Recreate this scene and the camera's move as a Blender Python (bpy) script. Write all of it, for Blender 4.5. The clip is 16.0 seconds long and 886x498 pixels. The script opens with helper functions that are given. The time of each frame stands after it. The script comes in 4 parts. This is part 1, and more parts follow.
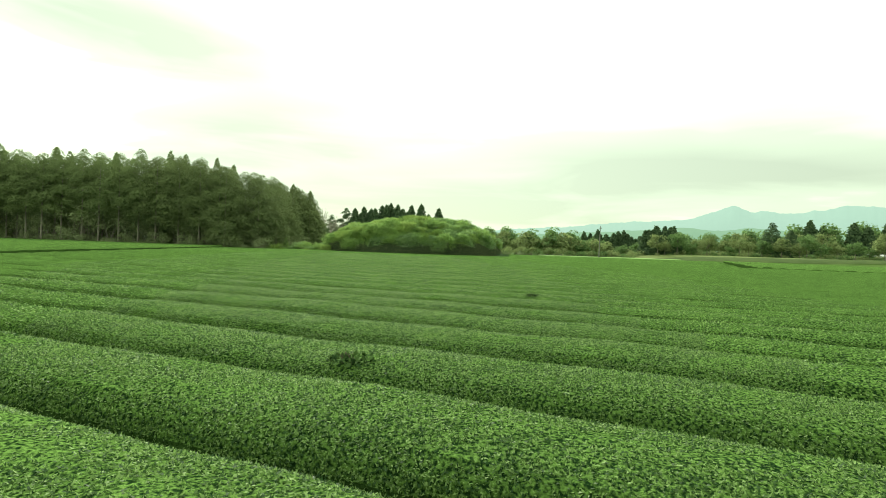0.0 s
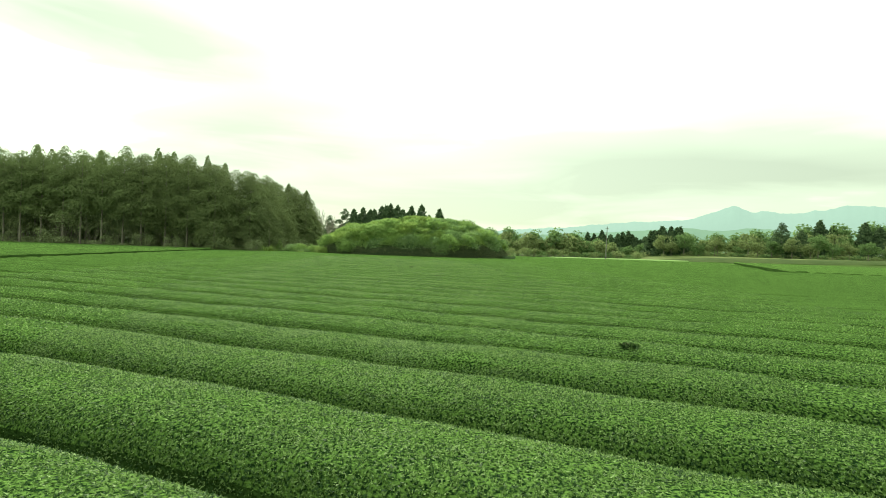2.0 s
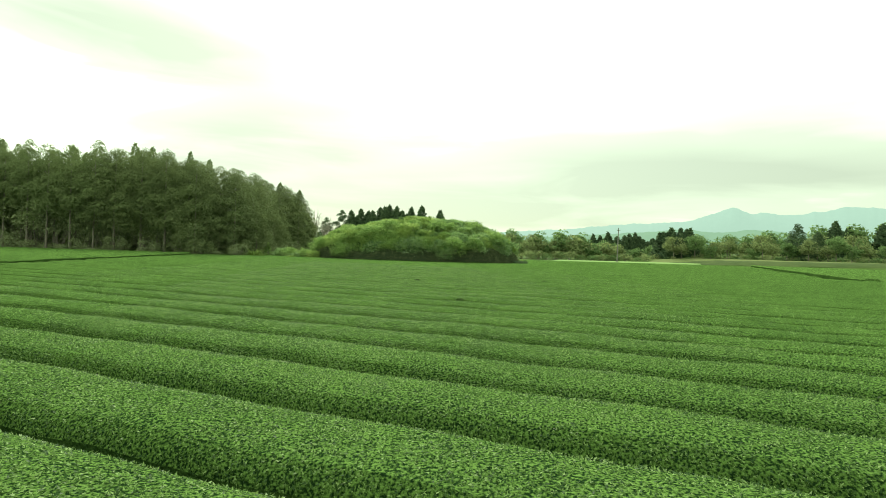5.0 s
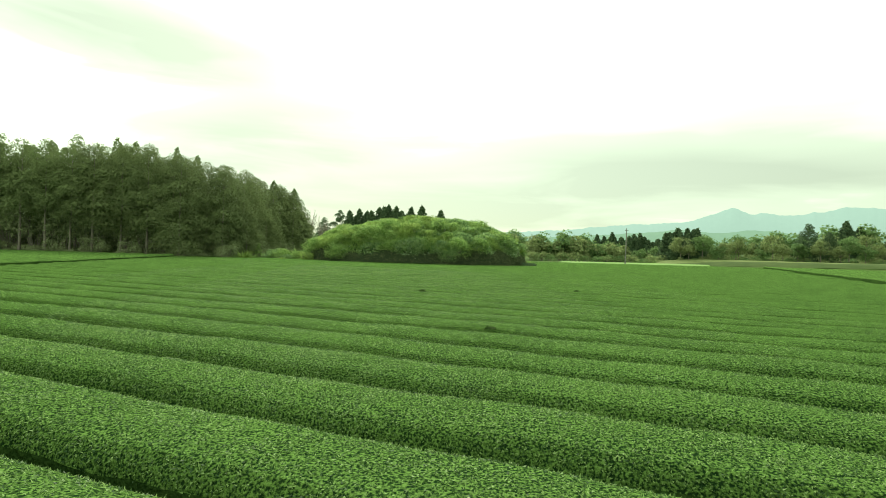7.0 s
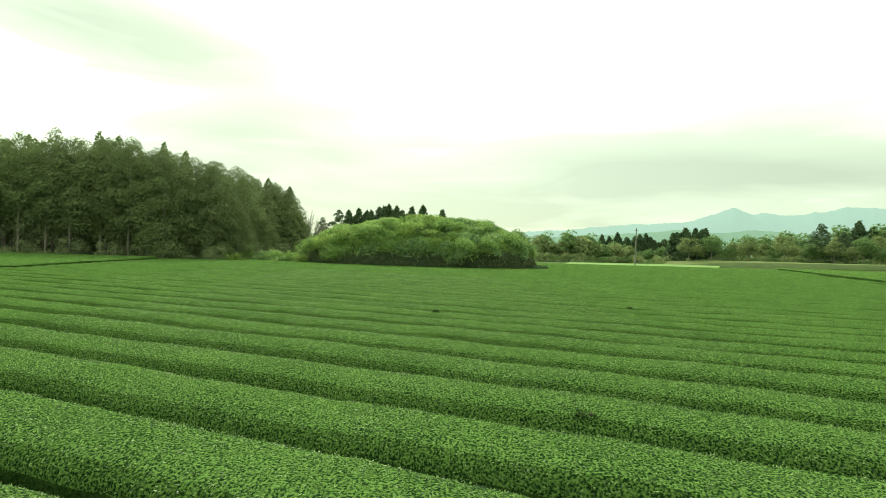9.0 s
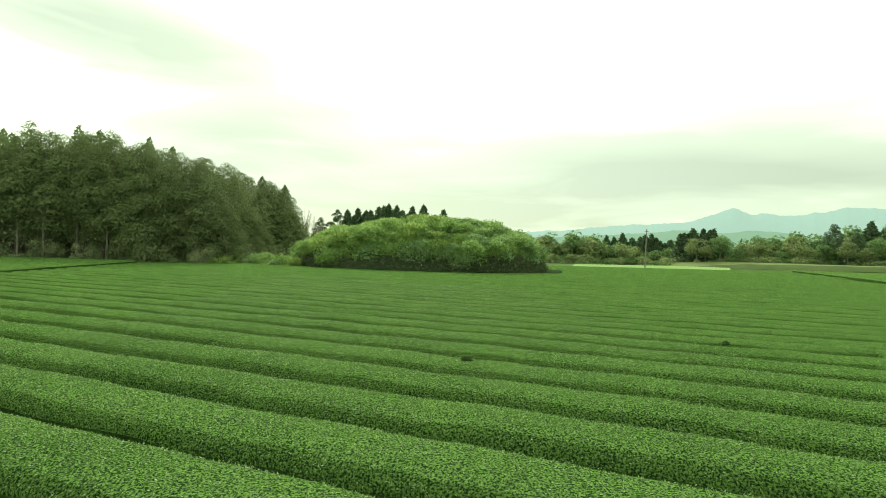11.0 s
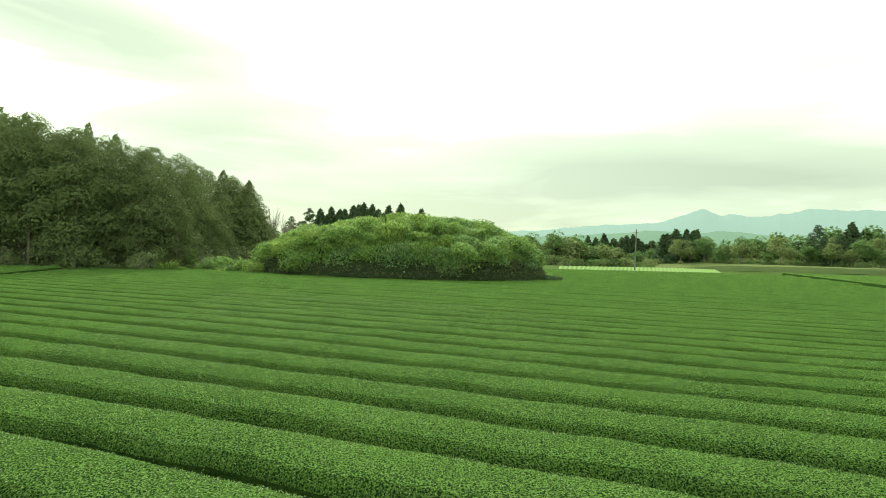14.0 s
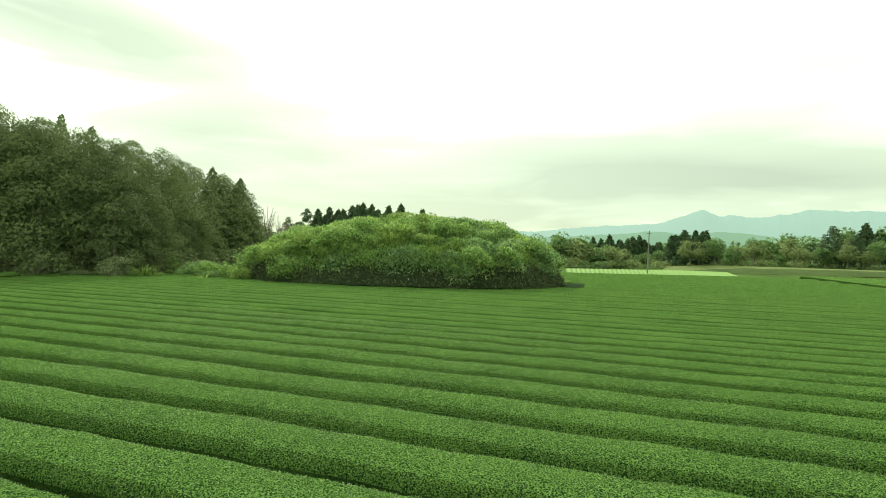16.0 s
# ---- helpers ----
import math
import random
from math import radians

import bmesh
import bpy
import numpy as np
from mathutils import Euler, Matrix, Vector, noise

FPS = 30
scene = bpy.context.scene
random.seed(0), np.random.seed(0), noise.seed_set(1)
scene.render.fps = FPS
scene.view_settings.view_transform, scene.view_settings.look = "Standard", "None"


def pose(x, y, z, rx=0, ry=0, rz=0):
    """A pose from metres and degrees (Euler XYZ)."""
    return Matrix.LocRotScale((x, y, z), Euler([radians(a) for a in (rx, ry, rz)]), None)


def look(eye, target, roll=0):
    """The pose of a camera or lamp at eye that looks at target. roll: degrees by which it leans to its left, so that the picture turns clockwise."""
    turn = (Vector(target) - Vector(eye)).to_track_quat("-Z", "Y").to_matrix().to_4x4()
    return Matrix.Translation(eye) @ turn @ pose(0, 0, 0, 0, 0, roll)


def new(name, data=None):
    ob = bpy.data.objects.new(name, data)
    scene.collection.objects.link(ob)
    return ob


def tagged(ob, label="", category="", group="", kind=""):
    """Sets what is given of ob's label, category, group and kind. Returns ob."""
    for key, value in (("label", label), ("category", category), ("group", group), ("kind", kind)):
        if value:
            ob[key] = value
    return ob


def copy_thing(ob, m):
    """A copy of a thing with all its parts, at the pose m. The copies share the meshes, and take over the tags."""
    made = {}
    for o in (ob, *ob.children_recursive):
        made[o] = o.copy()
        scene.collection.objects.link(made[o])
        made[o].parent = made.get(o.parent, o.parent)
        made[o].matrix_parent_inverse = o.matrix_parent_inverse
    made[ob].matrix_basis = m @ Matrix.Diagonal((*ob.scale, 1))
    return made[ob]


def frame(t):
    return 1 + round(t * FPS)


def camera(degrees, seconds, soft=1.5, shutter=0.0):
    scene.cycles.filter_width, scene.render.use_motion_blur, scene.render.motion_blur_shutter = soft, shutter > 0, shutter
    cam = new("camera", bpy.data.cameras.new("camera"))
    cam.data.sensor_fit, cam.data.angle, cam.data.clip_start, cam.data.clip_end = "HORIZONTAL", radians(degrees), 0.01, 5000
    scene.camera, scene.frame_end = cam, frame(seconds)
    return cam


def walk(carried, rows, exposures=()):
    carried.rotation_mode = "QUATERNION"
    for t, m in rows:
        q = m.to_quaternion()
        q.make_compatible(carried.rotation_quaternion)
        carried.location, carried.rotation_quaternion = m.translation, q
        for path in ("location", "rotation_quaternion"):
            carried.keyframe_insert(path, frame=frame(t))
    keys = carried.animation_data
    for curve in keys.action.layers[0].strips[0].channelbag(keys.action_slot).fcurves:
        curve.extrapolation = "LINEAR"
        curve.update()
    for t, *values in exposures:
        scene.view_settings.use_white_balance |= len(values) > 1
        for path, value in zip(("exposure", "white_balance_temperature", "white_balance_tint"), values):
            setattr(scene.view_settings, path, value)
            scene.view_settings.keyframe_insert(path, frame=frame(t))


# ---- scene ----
EXPO, KELVIN, TINT = 1.12, 7200, -9.0
cam = camera(79.5, 16.0, soft=0.9)
# seconds, place in metres, turn in degrees
ROWS = [
    (0.0, -0.210, 2.141, 2.014, 89.92, -1.97, 0.00),
    (0.5, -0.330, 3.635, 2.081, 89.95, -1.94, 0.00),
    (1.0, -0.460, 5.140, 2.152, 89.95, -1.90, -0.01),
    (1.5, -0.590, 6.650, 2.214, 89.97, -1.88, -0.01),
    (2.0, -0.730, 8.180, 2.259, 90.00, -1.85, -0.01),
    (2.5, -0.864, 9.562, 2.316, 90.03, -1.83, -0.04),
    (3.0, -1.060, 11.241, 2.352, 90.06, -1.81, -0.09),
    (3.5, -1.258, 12.885, 2.406, 90.10, -1.79, -0.11),
    (4.0, -1.433, 14.528, 2.451, 90.15, -1.77, -0.12),
    (6.5, -2.138, 22.519, 2.593, 90.32, -1.68, -0.17),
    (7.0, -2.279, 24.089, 2.621, 90.33, -1.67, -0.19),
    (7.5, -2.428, 25.667, 2.649, 90.32, -1.67, -0.17),
    (8.0, -2.603, 27.226, 2.694, 90.32, -1.67, -0.20),
    (8.5, -2.777, 28.723, 2.769, 90.32, -1.67, -0.22),
    (9.0, -2.961, 30.245, 2.861, 90.33, -1.67, -0.19),
    (11.5, -3.969, 37.888, 3.361, 90.36, -1.70, -0.32),
    (12.0, -4.177, 39.481, 3.470, 90.40, -1.70, -1.10),
    (12.5, -4.386, 41.068, 3.570, 90.44, -1.70, -2.73),
    (13.0, -4.585, 42.622, 3.638, 90.44, -1.71, -2.89),
    (13.5, -4.788, 44.185, 3.686, 90.42, -1.71, -2.95),
    (14.0, -4.979, 45.767, 3.733, 90.40, -1.71, -2.96),
    (14.5, -5.156, 47.432, 3.780, 90.42, -1.72, -2.98),
    (15.0, -5.316, 49.101, 3.854, 90.43, -1.72, -2.99),
    (15.5, -5.468, 50.829, 3.962, 90.45, -1.72, -3.01),
    (16.0, -5.616, 52.551, 4.089, 90.49, -1.72, -3.04),
]
walk(cam, [(t, pose(x, y, z, rx, ry, rz)) for t, x, y, z, rx, ry, rz in ROWS],
     exposures=[(0.0, EXPO + 0.07, KELVIN, TINT), (16.0, EXPO - 0.04, KELVIN, TINT)])

# ---- light ----
SUN_ELEV, SUN_AZ = 33.0, -12.0   # degrees; azimuth from the walk's heading, to the right
world = bpy.data.worlds.new("world")
scene.world = world
world.use_nodes = True
wn, wl = world.node_tree.nodes, world.node_tree.links
wn.clear()
w_out = wn.new("ShaderNodeOutputWorld")
w_sky = wn.new("ShaderNodeTexSky")
w_sky.sky_type = "NISHITA"
w_sky.sun_disc = False
w_sky.sun_elevation, w_sky.sun_rotation = radians(SUN_ELEV), radians(SUN_AZ)
w_bg = wn.new("ShaderNodeBackground")
w_bg.inputs["Strength"].default_value = 0.08
w_cl = wn.new("ShaderNodeBackground")
w_mix = wn.new("ShaderNodeMixShader")
w_mix.inputs[0].default_value = 0.93     # almost closed cloud cover
w_tc = wn.new("ShaderNodeTexCoord")
w_r = wn.new("ShaderNodeValToRGB")             # from thick grey cloud to thin bright cloud
w_r.color_ramp.elements[0].position, w_r.color_ramp.elements[0].color = 0.0, (0.345, 0.384, 0.338, 1)
w_r.color_ramp.elements[1].position, w_r.color_ramp.elements[1].color = 1.0, (1.02, 1.12, 0.98, 1)
w_r.color_ramp.elements.new(0.5).color = (0.455, 0.506, 0.442, 1)


def sky_math(op, a, b=None, c=None):
    """One arithmetic node of the sky; its inputs are sockets or numbers."""
    n = wn.new("ShaderNodeMath")
    n.operation = op
    for i, q in enumerate((a, b, c)):
        if q is None:
            continue
        if isinstance(q, (int, float)):
            n.inputs[i].default_value = q
        else:
            wl.new(q, n.inputs[i])
    return n.outputs[0]


def sky_noise(stretch, scale, detail, distortion):
    m = wn.new("ShaderNodeMapping")
    m.inputs["Scale"].default_value = stretch
    n = wn.new("ShaderNodeTexNoise")
    n.inputs["Scale"].default_value, n.inputs["Detail"].default_value = scale, detail
    n.inputs["Distortion"].default_value = distortion
    wl.new(w_tc.outputs["Generated"], m.inputs[0])
    wl.new(m.outputs[0], n.inputs["Vector"])
    return n.outputs[0]


w_sep = wn.new("ShaderNodeSeparateXYZ")
wl.new(w_tc.outputs["Generated"], w_sep.inputs[0])
sky_y = sky_math("MAXIMUM", w_sep.outputs[1], 0.05)
sky_u = sky_math("DIVIDE", w_sep.outputs[0], sky_y)      # tangents of the bearing and of the height
sky_v = sky_math("DIVIDE", w_sep.outputs[2], sky_y)
streak = sky_noise((1.2, 1.2, 9.0), 2.2, 5.0, 0.5)
broad_n = sky_noise((1.3, 1.3, 4.0), 1.6, 3.0, 0.3)
sky_u2 = sky_math("MULTIPLY_ADD", sky_math("SUBTRACT", broad_n, 0.5), 0.35, sky_u)
sky_v2 = sky_math("MULTIPLY_ADD", sky_math("SUBTRACT", streak, 0.5), 0.12, sky_v)
cover = sky_math("MULTIPLY_ADD", sky_math("SUBTRACT", broad_n, 0.5), 0.5, 0.93)
# banks of thicker cloud: bearing and height (tangents), half length, half depth, slope in degrees, thickness
for cu, cv, la, lb, slope, thick in ((-0.66, 0.405, 0.40, 0.085, -16, 0.95), (-0.34, 0.215, 0.36, 0.065, 2, 0.92), (0.62, 0.165, 0.50, 0.050, 3, 0.22),
                                     (0.36, 0.185, 0.40, 0.050, -4, 0.28), (0.62, 0.115, 0.90, 0.150, 0, 0.57), (0.80, 0.36, 0.60, 0.14, 8, 0.24), (-0.22, 0.09, 0.7, 0.10, 0, 0.66)):
    du, dv = sky_math("SUBTRACT", sky_u2, cu), sky_math("SUBTRACT", sky_v2, cv)
    ca, sa = math.cos(radians(slope)), math.sin(radians(slope))
    a = sky_math("MULTIPLY_ADD", du, ca / la, sky_math("MULTIPLY", dv, sa / la))
    b = sky_math("MULTIPLY_ADD", dv, ca / lb, sky_math("MULTIPLY", du, -sa / lb))
    r2 = sky_math("MULTIPLY_ADD", a, a, sky_math("MULTIPLY", b, b))
    fall = sky_math("POWER", sky_math("MAXIMUM", sky_math("SUBTRACT", 1.0, sky_math("MULTIPLY", r2, 0.5)), 0.0), 2.0)
    torn = sky_math("MULTIPLY_ADD", streak, 1.8, 0.1)
    cover = sky_math("SUBTRACT", cover, sky_math("MULTIPLY", sky_math("MULTIPLY", fall, thick), torn))
wl.new(cover, w_r.inputs[0])
# thin cloud is brightest round the sun behind it
w_vec = wn.new("ShaderNodeVectorMath")
w_vec.operation = "DOT_PRODUCT"
w_vec.inputs[1].default_value = (math.sin(radians(SUN_AZ)) * math.cos(radians(SUN_ELEV)), math.cos(radians(SUN_AZ)) * math.cos(radians(SUN_ELEV)), math.sin(radians(SUN_ELEV)))
wl.new(w_tc.outputs["Generated"], w_vec.inputs[0])
glow = sky_math("POWER", sky_math("MAXIMUM", w_vec.outputs["Value"], 0.0), 3.0)
wl.new(sky_math("MULTIPLY_ADD", glow, 0.35, 0.80), w_cl.inputs["Strength"])
wl.new(w_r.outputs[0], w_cl.inputs["Color"])
wl.new(w_sky.outputs[0], w_bg.inputs["Color"])
wl.new(w_bg.outputs[0], w_mix.inputs[1])
wl.new(w_cl.outputs[0], w_mix.inputs[2])
wl.new(w_mix.outputs[0], w_out.inputs[0])
sun_d = bpy.data.lights.new("sun", "SUN")
sun_d.energy, sun_d.angle, sun_d.color = 2.3, radians(16), (1.0, 0.96, 0.9)
sun = new("sun", sun_d)
_az, _el = radians(SUN_AZ), radians(SUN_ELEV)
sun.matrix_world = look((0, 0, 60), (-60 * math.sin(_az) * math.cos(_el), -60 * math.cos(_az) * math.cos(_el), 60 - 60 * math.sin(_el)))

# ---- materials ----
def mat(name, dark, light, scale=4.0, rough=0.7, bump=0.3, fine=30.0, island=0.0, trans=0.0, spec=0.3, lo=0.3, hi=0.7, broad=0.5):
    """Two-scale noise between two colours, with relief; island: how far single pieces differ."""
    m = bpy.data.materials.new(name)
    m.use_nodes = True
    n, l = m.node_tree.nodes, m.node_tree.links
    bs = n["Principled BSDF"]
    bs.inputs["Roughness"].default_value = rough
    bs.inputs["Specular IOR Level"].default_value = spec
    geo = n.new("ShaderNodeNewGeometry")
    a = n.new("ShaderNodeTexNoise")
    a.inputs["Scale"].default_value, a.inputs["Detail"].default_value = scale, 4.0
    b = n.new("ShaderNodeTexNoise")
    b.inputs["Scale"].default_value, b.inputs["Detail"].default_value = fine, 3.0
    l.new(geo.outputs["Position"], a.inputs["Vector"])
    l.new(geo.outputs["Position"], b.inputs["Vector"])
    mx = n.new("ShaderNodeMath")
    mx.operation = "MULTIPLY_ADD"
    mx.inputs[1].default_value, mx.inputs[2].default_value = broad, 0.0
    l.new(a.outputs[0], mx.inputs[0])
    md = n.new("ShaderNodeMath")
    md.operation = "MULTIPLY_ADD"
    md.inputs[1].default_value = 1 - broad
    l.new(b.outputs[0], md.inputs[0])
    l.new(mx.outputs[0], md.inputs[2])
    last = md.outputs[0]
    if island:
        isl = n.new("ShaderNodeMath")
        isl.operation = "MULTIPLY_ADD"
        isl.inputs[1].default_value = island
        off = n.new("ShaderNodeMath")
        off.operation = "SUBTRACT"
        off.inputs[1].default_value = island * 0.5
        l.new(geo.outputs["Random Per Island"], isl.inputs[0])
        l.new(last, off.inputs[0])
        l.new(off.outputs[0], isl.inputs[2])
        last = isl.outputs[0]
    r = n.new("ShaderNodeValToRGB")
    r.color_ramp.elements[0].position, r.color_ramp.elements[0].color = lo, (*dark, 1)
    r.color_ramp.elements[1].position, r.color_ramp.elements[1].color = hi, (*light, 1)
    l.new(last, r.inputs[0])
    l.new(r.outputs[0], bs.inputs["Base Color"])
    if bump:
        bp = n.new("ShaderNodeBump")
        bp.inputs["Strength"].default_value, bp.inputs["Distance"].default_value = bump, 0.05
        l.new(b.outputs[0], bp.inputs["Height"])
        l.new(bp.outputs[0], bs.inputs["Normal"])
    if trans:
        t = n.new("ShaderNodeBsdfTranslucent")
        l.new(r.outputs[0], t.inputs["Color"])
        ms = n.new("ShaderNodeMixShader")
        ms.inputs[0].default_value = trans
        l.new(bs.outputs[0], ms.inputs[1])
        l.new(t.outputs[0], ms.inputs[2])
        l.new(ms.outputs[0], n["Material Output"].inputs[0])
    return m


# the ramp's dark end paints the shaded gaps between leaves
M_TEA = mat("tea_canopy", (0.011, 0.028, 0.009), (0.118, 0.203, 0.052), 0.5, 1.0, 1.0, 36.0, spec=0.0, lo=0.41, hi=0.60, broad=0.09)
# shoulder colours: the tea tones darkened to paint the beds' shaded sides
M_FLANK = mat("shaded_shoulder_canopy", (0.009, 0.023, 0.007), (0.104, 0.180, 0.044), 0.5, 1.0, 1.0, 36.0, spec=0.0, lo=0.41, hi=0.61, broad=0.09)
M_SHADELEAF = mat("shaded_shoulder_leaf", (0.026, 0.060, 0.018), (0.174, 0.260, 0.084), 0.4, 0.5, 0.0, 6.0, 1.0, 0.3, spec=0.14, broad=0.3)
# old wood and leaves, with the furrow's shade put into the colour
M_SKIRT = mat("shaded_tea_wood", (0.008, 0.020, 0.005), (0.040, 0.074, 0.019), 0.8, 0.95, 1.0, 22.0, spec=0.0)
M_LEAF = mat("tea_leaf", (0.027, 0.064, 0.017), (0.196, 0.292, 0.095), 0.4, 0.55, 0.0, 6.0, 0.9, 0.35, spec=0.12, broad=0.3)
M_HOLLOW = mat("hollow_shade_leaf", (0.020, 0.042, 0.014), (0.076, 0.124, 0.040), 0.8, 0.9, 0.0, 12.0, 0.8, spec=0.05)
M_STEM = mat("tea_wood", (0.03, 0.024, 0.018), (0.085, 0.066, 0.05), 3.0, 0.9, 0.5, 25.0)
M_PALE = mat("young_tea", (0.125, 0.200, 0.060), (0.190, 0.280, 0.100), 0.2, 0.9, 0.4, 6.0, spec=0.05)
M_GRASS = mat("grass", (0.028, 0.052, 0.009), (0.066, 0.110, 0.022), 0.08, 0.95, 0.5, 3.0, spec=0.05)
M_SOIL = mat("dry_bank", (0.028, 0.048, 0.014), (0.066, 0.088, 0.030), 0.25, 0.95, 0.6, 3.0, spec=0.05)
M_CEDAR = mat("cedar_foliage", (0.108, 0.139, 0.063), (0.168, 0.212, 0.090), 0.12, 0.9, 0.0, 1.5, 0.30, 0.3, spec=0.05)
# a darker, browner copy of cedar_foliage for the wood's right end
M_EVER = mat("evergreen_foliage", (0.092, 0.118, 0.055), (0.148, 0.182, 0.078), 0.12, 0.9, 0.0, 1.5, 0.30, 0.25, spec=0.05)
M_DARK = mat("dark_cedar_foliage", (0.050, 0.082, 0.044), (0.092, 0.136, 0.068), 0.15, 0.85, 0.0, 1.0, 0.6, 0.4, spec=0.1)
# made pale, to put the haze inside the wood into the colour
M_UNDER = mat("undergrowth_foliage", (0.150, 0.185, 0.095), (0.290, 0.335, 0.175), 0.2, 0.8, 0.0, 1.5, 0.6, 0.3, spec=0.05)
M_OLIVE = mat("orchard_foliage", (0.150, 0.188, 0.080), (0.262, 0.315, 0.138), 0.1, 0.8, 0.0, 1.0, 0.7, 0.55, spec=0.08)
M_BUSH = mat("shrub_foliage", (0.105, 0.185, 0.052), (0.300, 0.425, 0.135), 0.15, 0.7, 0.0, 2.0, 0.8, 0.6, spec=0.1)
M_BUSH2 = mat("deep_shrub_foliage", (0.100, 0.175, 0.068), (0.275, 0.390, 0.160), 0.15, 0.7, 0.0, 2.0, 0.8, 0.6, spec=0.1)
# dark, to put the shade at the mound's foot into the leaf colour
M_MOUNDSHADE = mat("shaded_mound_foliage", (0.045, 0.062, 0.032), (0.140, 0.162, 0.082), 0.3, 0.8, 0.0, 2.0, 0.8, 0.35, spec=0.05)
M_PALELEAF = mat("pale_leaf_undersides", (0.200, 0.270, 0.150), (0.420, 0.500, 0.320), 0.3, 0.7, 0.0, 2.0, 0.8, 0.4, spec=0.1)
M_REED = mat("tall_grass", (0.130, 0.205, 0.052), (0.325, 0.430, 0.128), 0.2, 0.7, 0.0, 3.0, 0.8, 0.6, spec=0.1)
M_WOOD = mat("far_wood_foliage", (0.100, 0.165, 0.064), (0.190, 0.280, 0.110), 0.1, 0.8, 0.0, 1.0, 0.7, 0.55, spec=0.08)
M_BARK = mat("bark", (0.085, 0.075, 0.060), (0.245, 0.225, 0.185), 1.5, 0.9, 0.8, 12.0, spec=0.1)
M_POLE = mat("concrete_pole", (0.11, 0.105, 0.095), (0.19, 0.185, 0.17), 2.0, 0.85, 0.3, 20.0)
M_ROOF = mat("sheet_roof", (0.30, 0.31, 0.315), (0.40, 0.41, 0.41), 0.4, 0.5, 0.1, 6.0)
M_WALL = mat("shed_wall", (0.14, 0.13, 0.11), (0.22, 0.20, 0.175), 0.6, 0.8, 0.2, 8.0)


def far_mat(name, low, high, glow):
    """A plain distant backdrop: kilometres of damp haze are put in as emission."""
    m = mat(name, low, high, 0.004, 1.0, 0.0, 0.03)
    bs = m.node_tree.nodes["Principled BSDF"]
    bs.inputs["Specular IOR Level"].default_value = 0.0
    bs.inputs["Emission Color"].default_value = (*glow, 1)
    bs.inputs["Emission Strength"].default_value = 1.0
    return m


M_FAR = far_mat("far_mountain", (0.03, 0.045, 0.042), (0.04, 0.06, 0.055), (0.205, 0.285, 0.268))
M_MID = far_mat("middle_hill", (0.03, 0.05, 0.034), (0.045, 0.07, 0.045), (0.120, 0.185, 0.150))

# ---- mesh helpers ----
rng = np.random.default_rng(7)


def quick(name, verts, faces, material):
    """A mesh from an (n, 3) array and a (m, 3 or 4) array of corners."""
    me = bpy.data.meshes.new(name)
    verts, faces = np.asarray(verts, np.float32), np.asarray(faces, np.int32)
    k = faces.shape[1]
    me.vertices.add(len(verts))
    me.vertices.foreach_set("co", verts.ravel())
    me.loops.add(faces.size)
    me.loops.foreach_set("vertex_index", faces.ravel())
    me.polygons.add(len(faces))
    me.polygons.foreach_set("loop_start", np.arange(0, faces.size, k, dtype=np.int32))
    me.materials.append(material)
    me.update(calc_edges=True)
    me.validate()
    return me


def part(name, me, parent, label="", kind=""):
    ob = new(name, me)
    ob.parent = parent
    return tagged(ob, label, kind=kind)


def leaves(at, out, size, slim=0.5, spread=0.8, fold=0.25, flat=0.0, tri=False, facing=None):
    """Folded diamond leaves at the points `at`, growing along `out` with random spread; facing: lie like shingles under these normals."""
    n = len(at)
    if facing is not None:
        up = facing + rng.normal(0, spread, (n, 3))
        out, spread = np.cross(up, rng.normal(0, 1, (n, 3))) + out, 0.0
    d = out + rng.normal(0, spread, (n, 3))
    d /= np.linalg.norm(d, axis=1)[:, None] + 1e-9
    r = rng.normal(0, 1, (n, 3))
    r[:, 2] += flat
    if facing is not None:
        r = up
    s = np.cross(d, r)
    s /= np.linalg.norm(s, axis=1)[:, None] + 1e-9
    u = np.cross(s, d)
    ln = (size * rng.uniform(0.6, 1.3, n))[:, None]
    mid = at + d * ln * 0.5
    if tri:
        v = np.empty((n, 3, 3))
        v[:, 0] = at + s * ln * slim * 0.5
        v[:, 1] = at + d * ln
        v[:, 2] = at - s * ln * slim * 0.5
        return v.reshape(-1, 3), np.arange(3 * n).reshape(-1, 3)
    v = np.empty((n, 4, 3))
    v[:, 0] = at
    v[:, 1] = mid + s * ln * slim * 0.5 + u * ln * fold * slim
    v[:, 2] = at + d * ln
    v[:, 3] = mid - s * ln * slim * 0.5 + u * ln * fold * slim
    return v.reshape(-1, 3), np.arange(4 * n).reshape(-1, 4)



def tube(path, radii, sides=7):
    """A bent tapered round bar along path (list of points)."""
    path, n = np.asarray(path, float), len(path)
    v = []
    for i in range(n):
        d = path[min(i + 1, n - 1)] - path[max(i - 1, 0)]
        d /= np.linalg.norm(d) + 1e-9
        a = np.cross(d, [0.3, 1, 0.1]); a /= np.linalg.norm(a)
        c = np.cross(d, a)
        for s in range(sides):
            w = 2 * math.pi * s / sides
            v.append(path[i] + radii[i] * (a * math.cos(w) + c * math.sin(w)))
    f = [(i * sides + s, i * sides + (s + 1) % sides, (i + 1) * sides + (s + 1) % sides, (i + 1) * sides + s)
         for i in range(n - 1) for s in range(sides)]
    return np.array(v), np.array(f)


def joined(pieces):
    vs, fs, o = [], [], 0
    for v, f in pieces:
        vs.append(v); fs.append(f + o); o += len(v)
    return np.concatenate(vs), np.concatenate(fs)


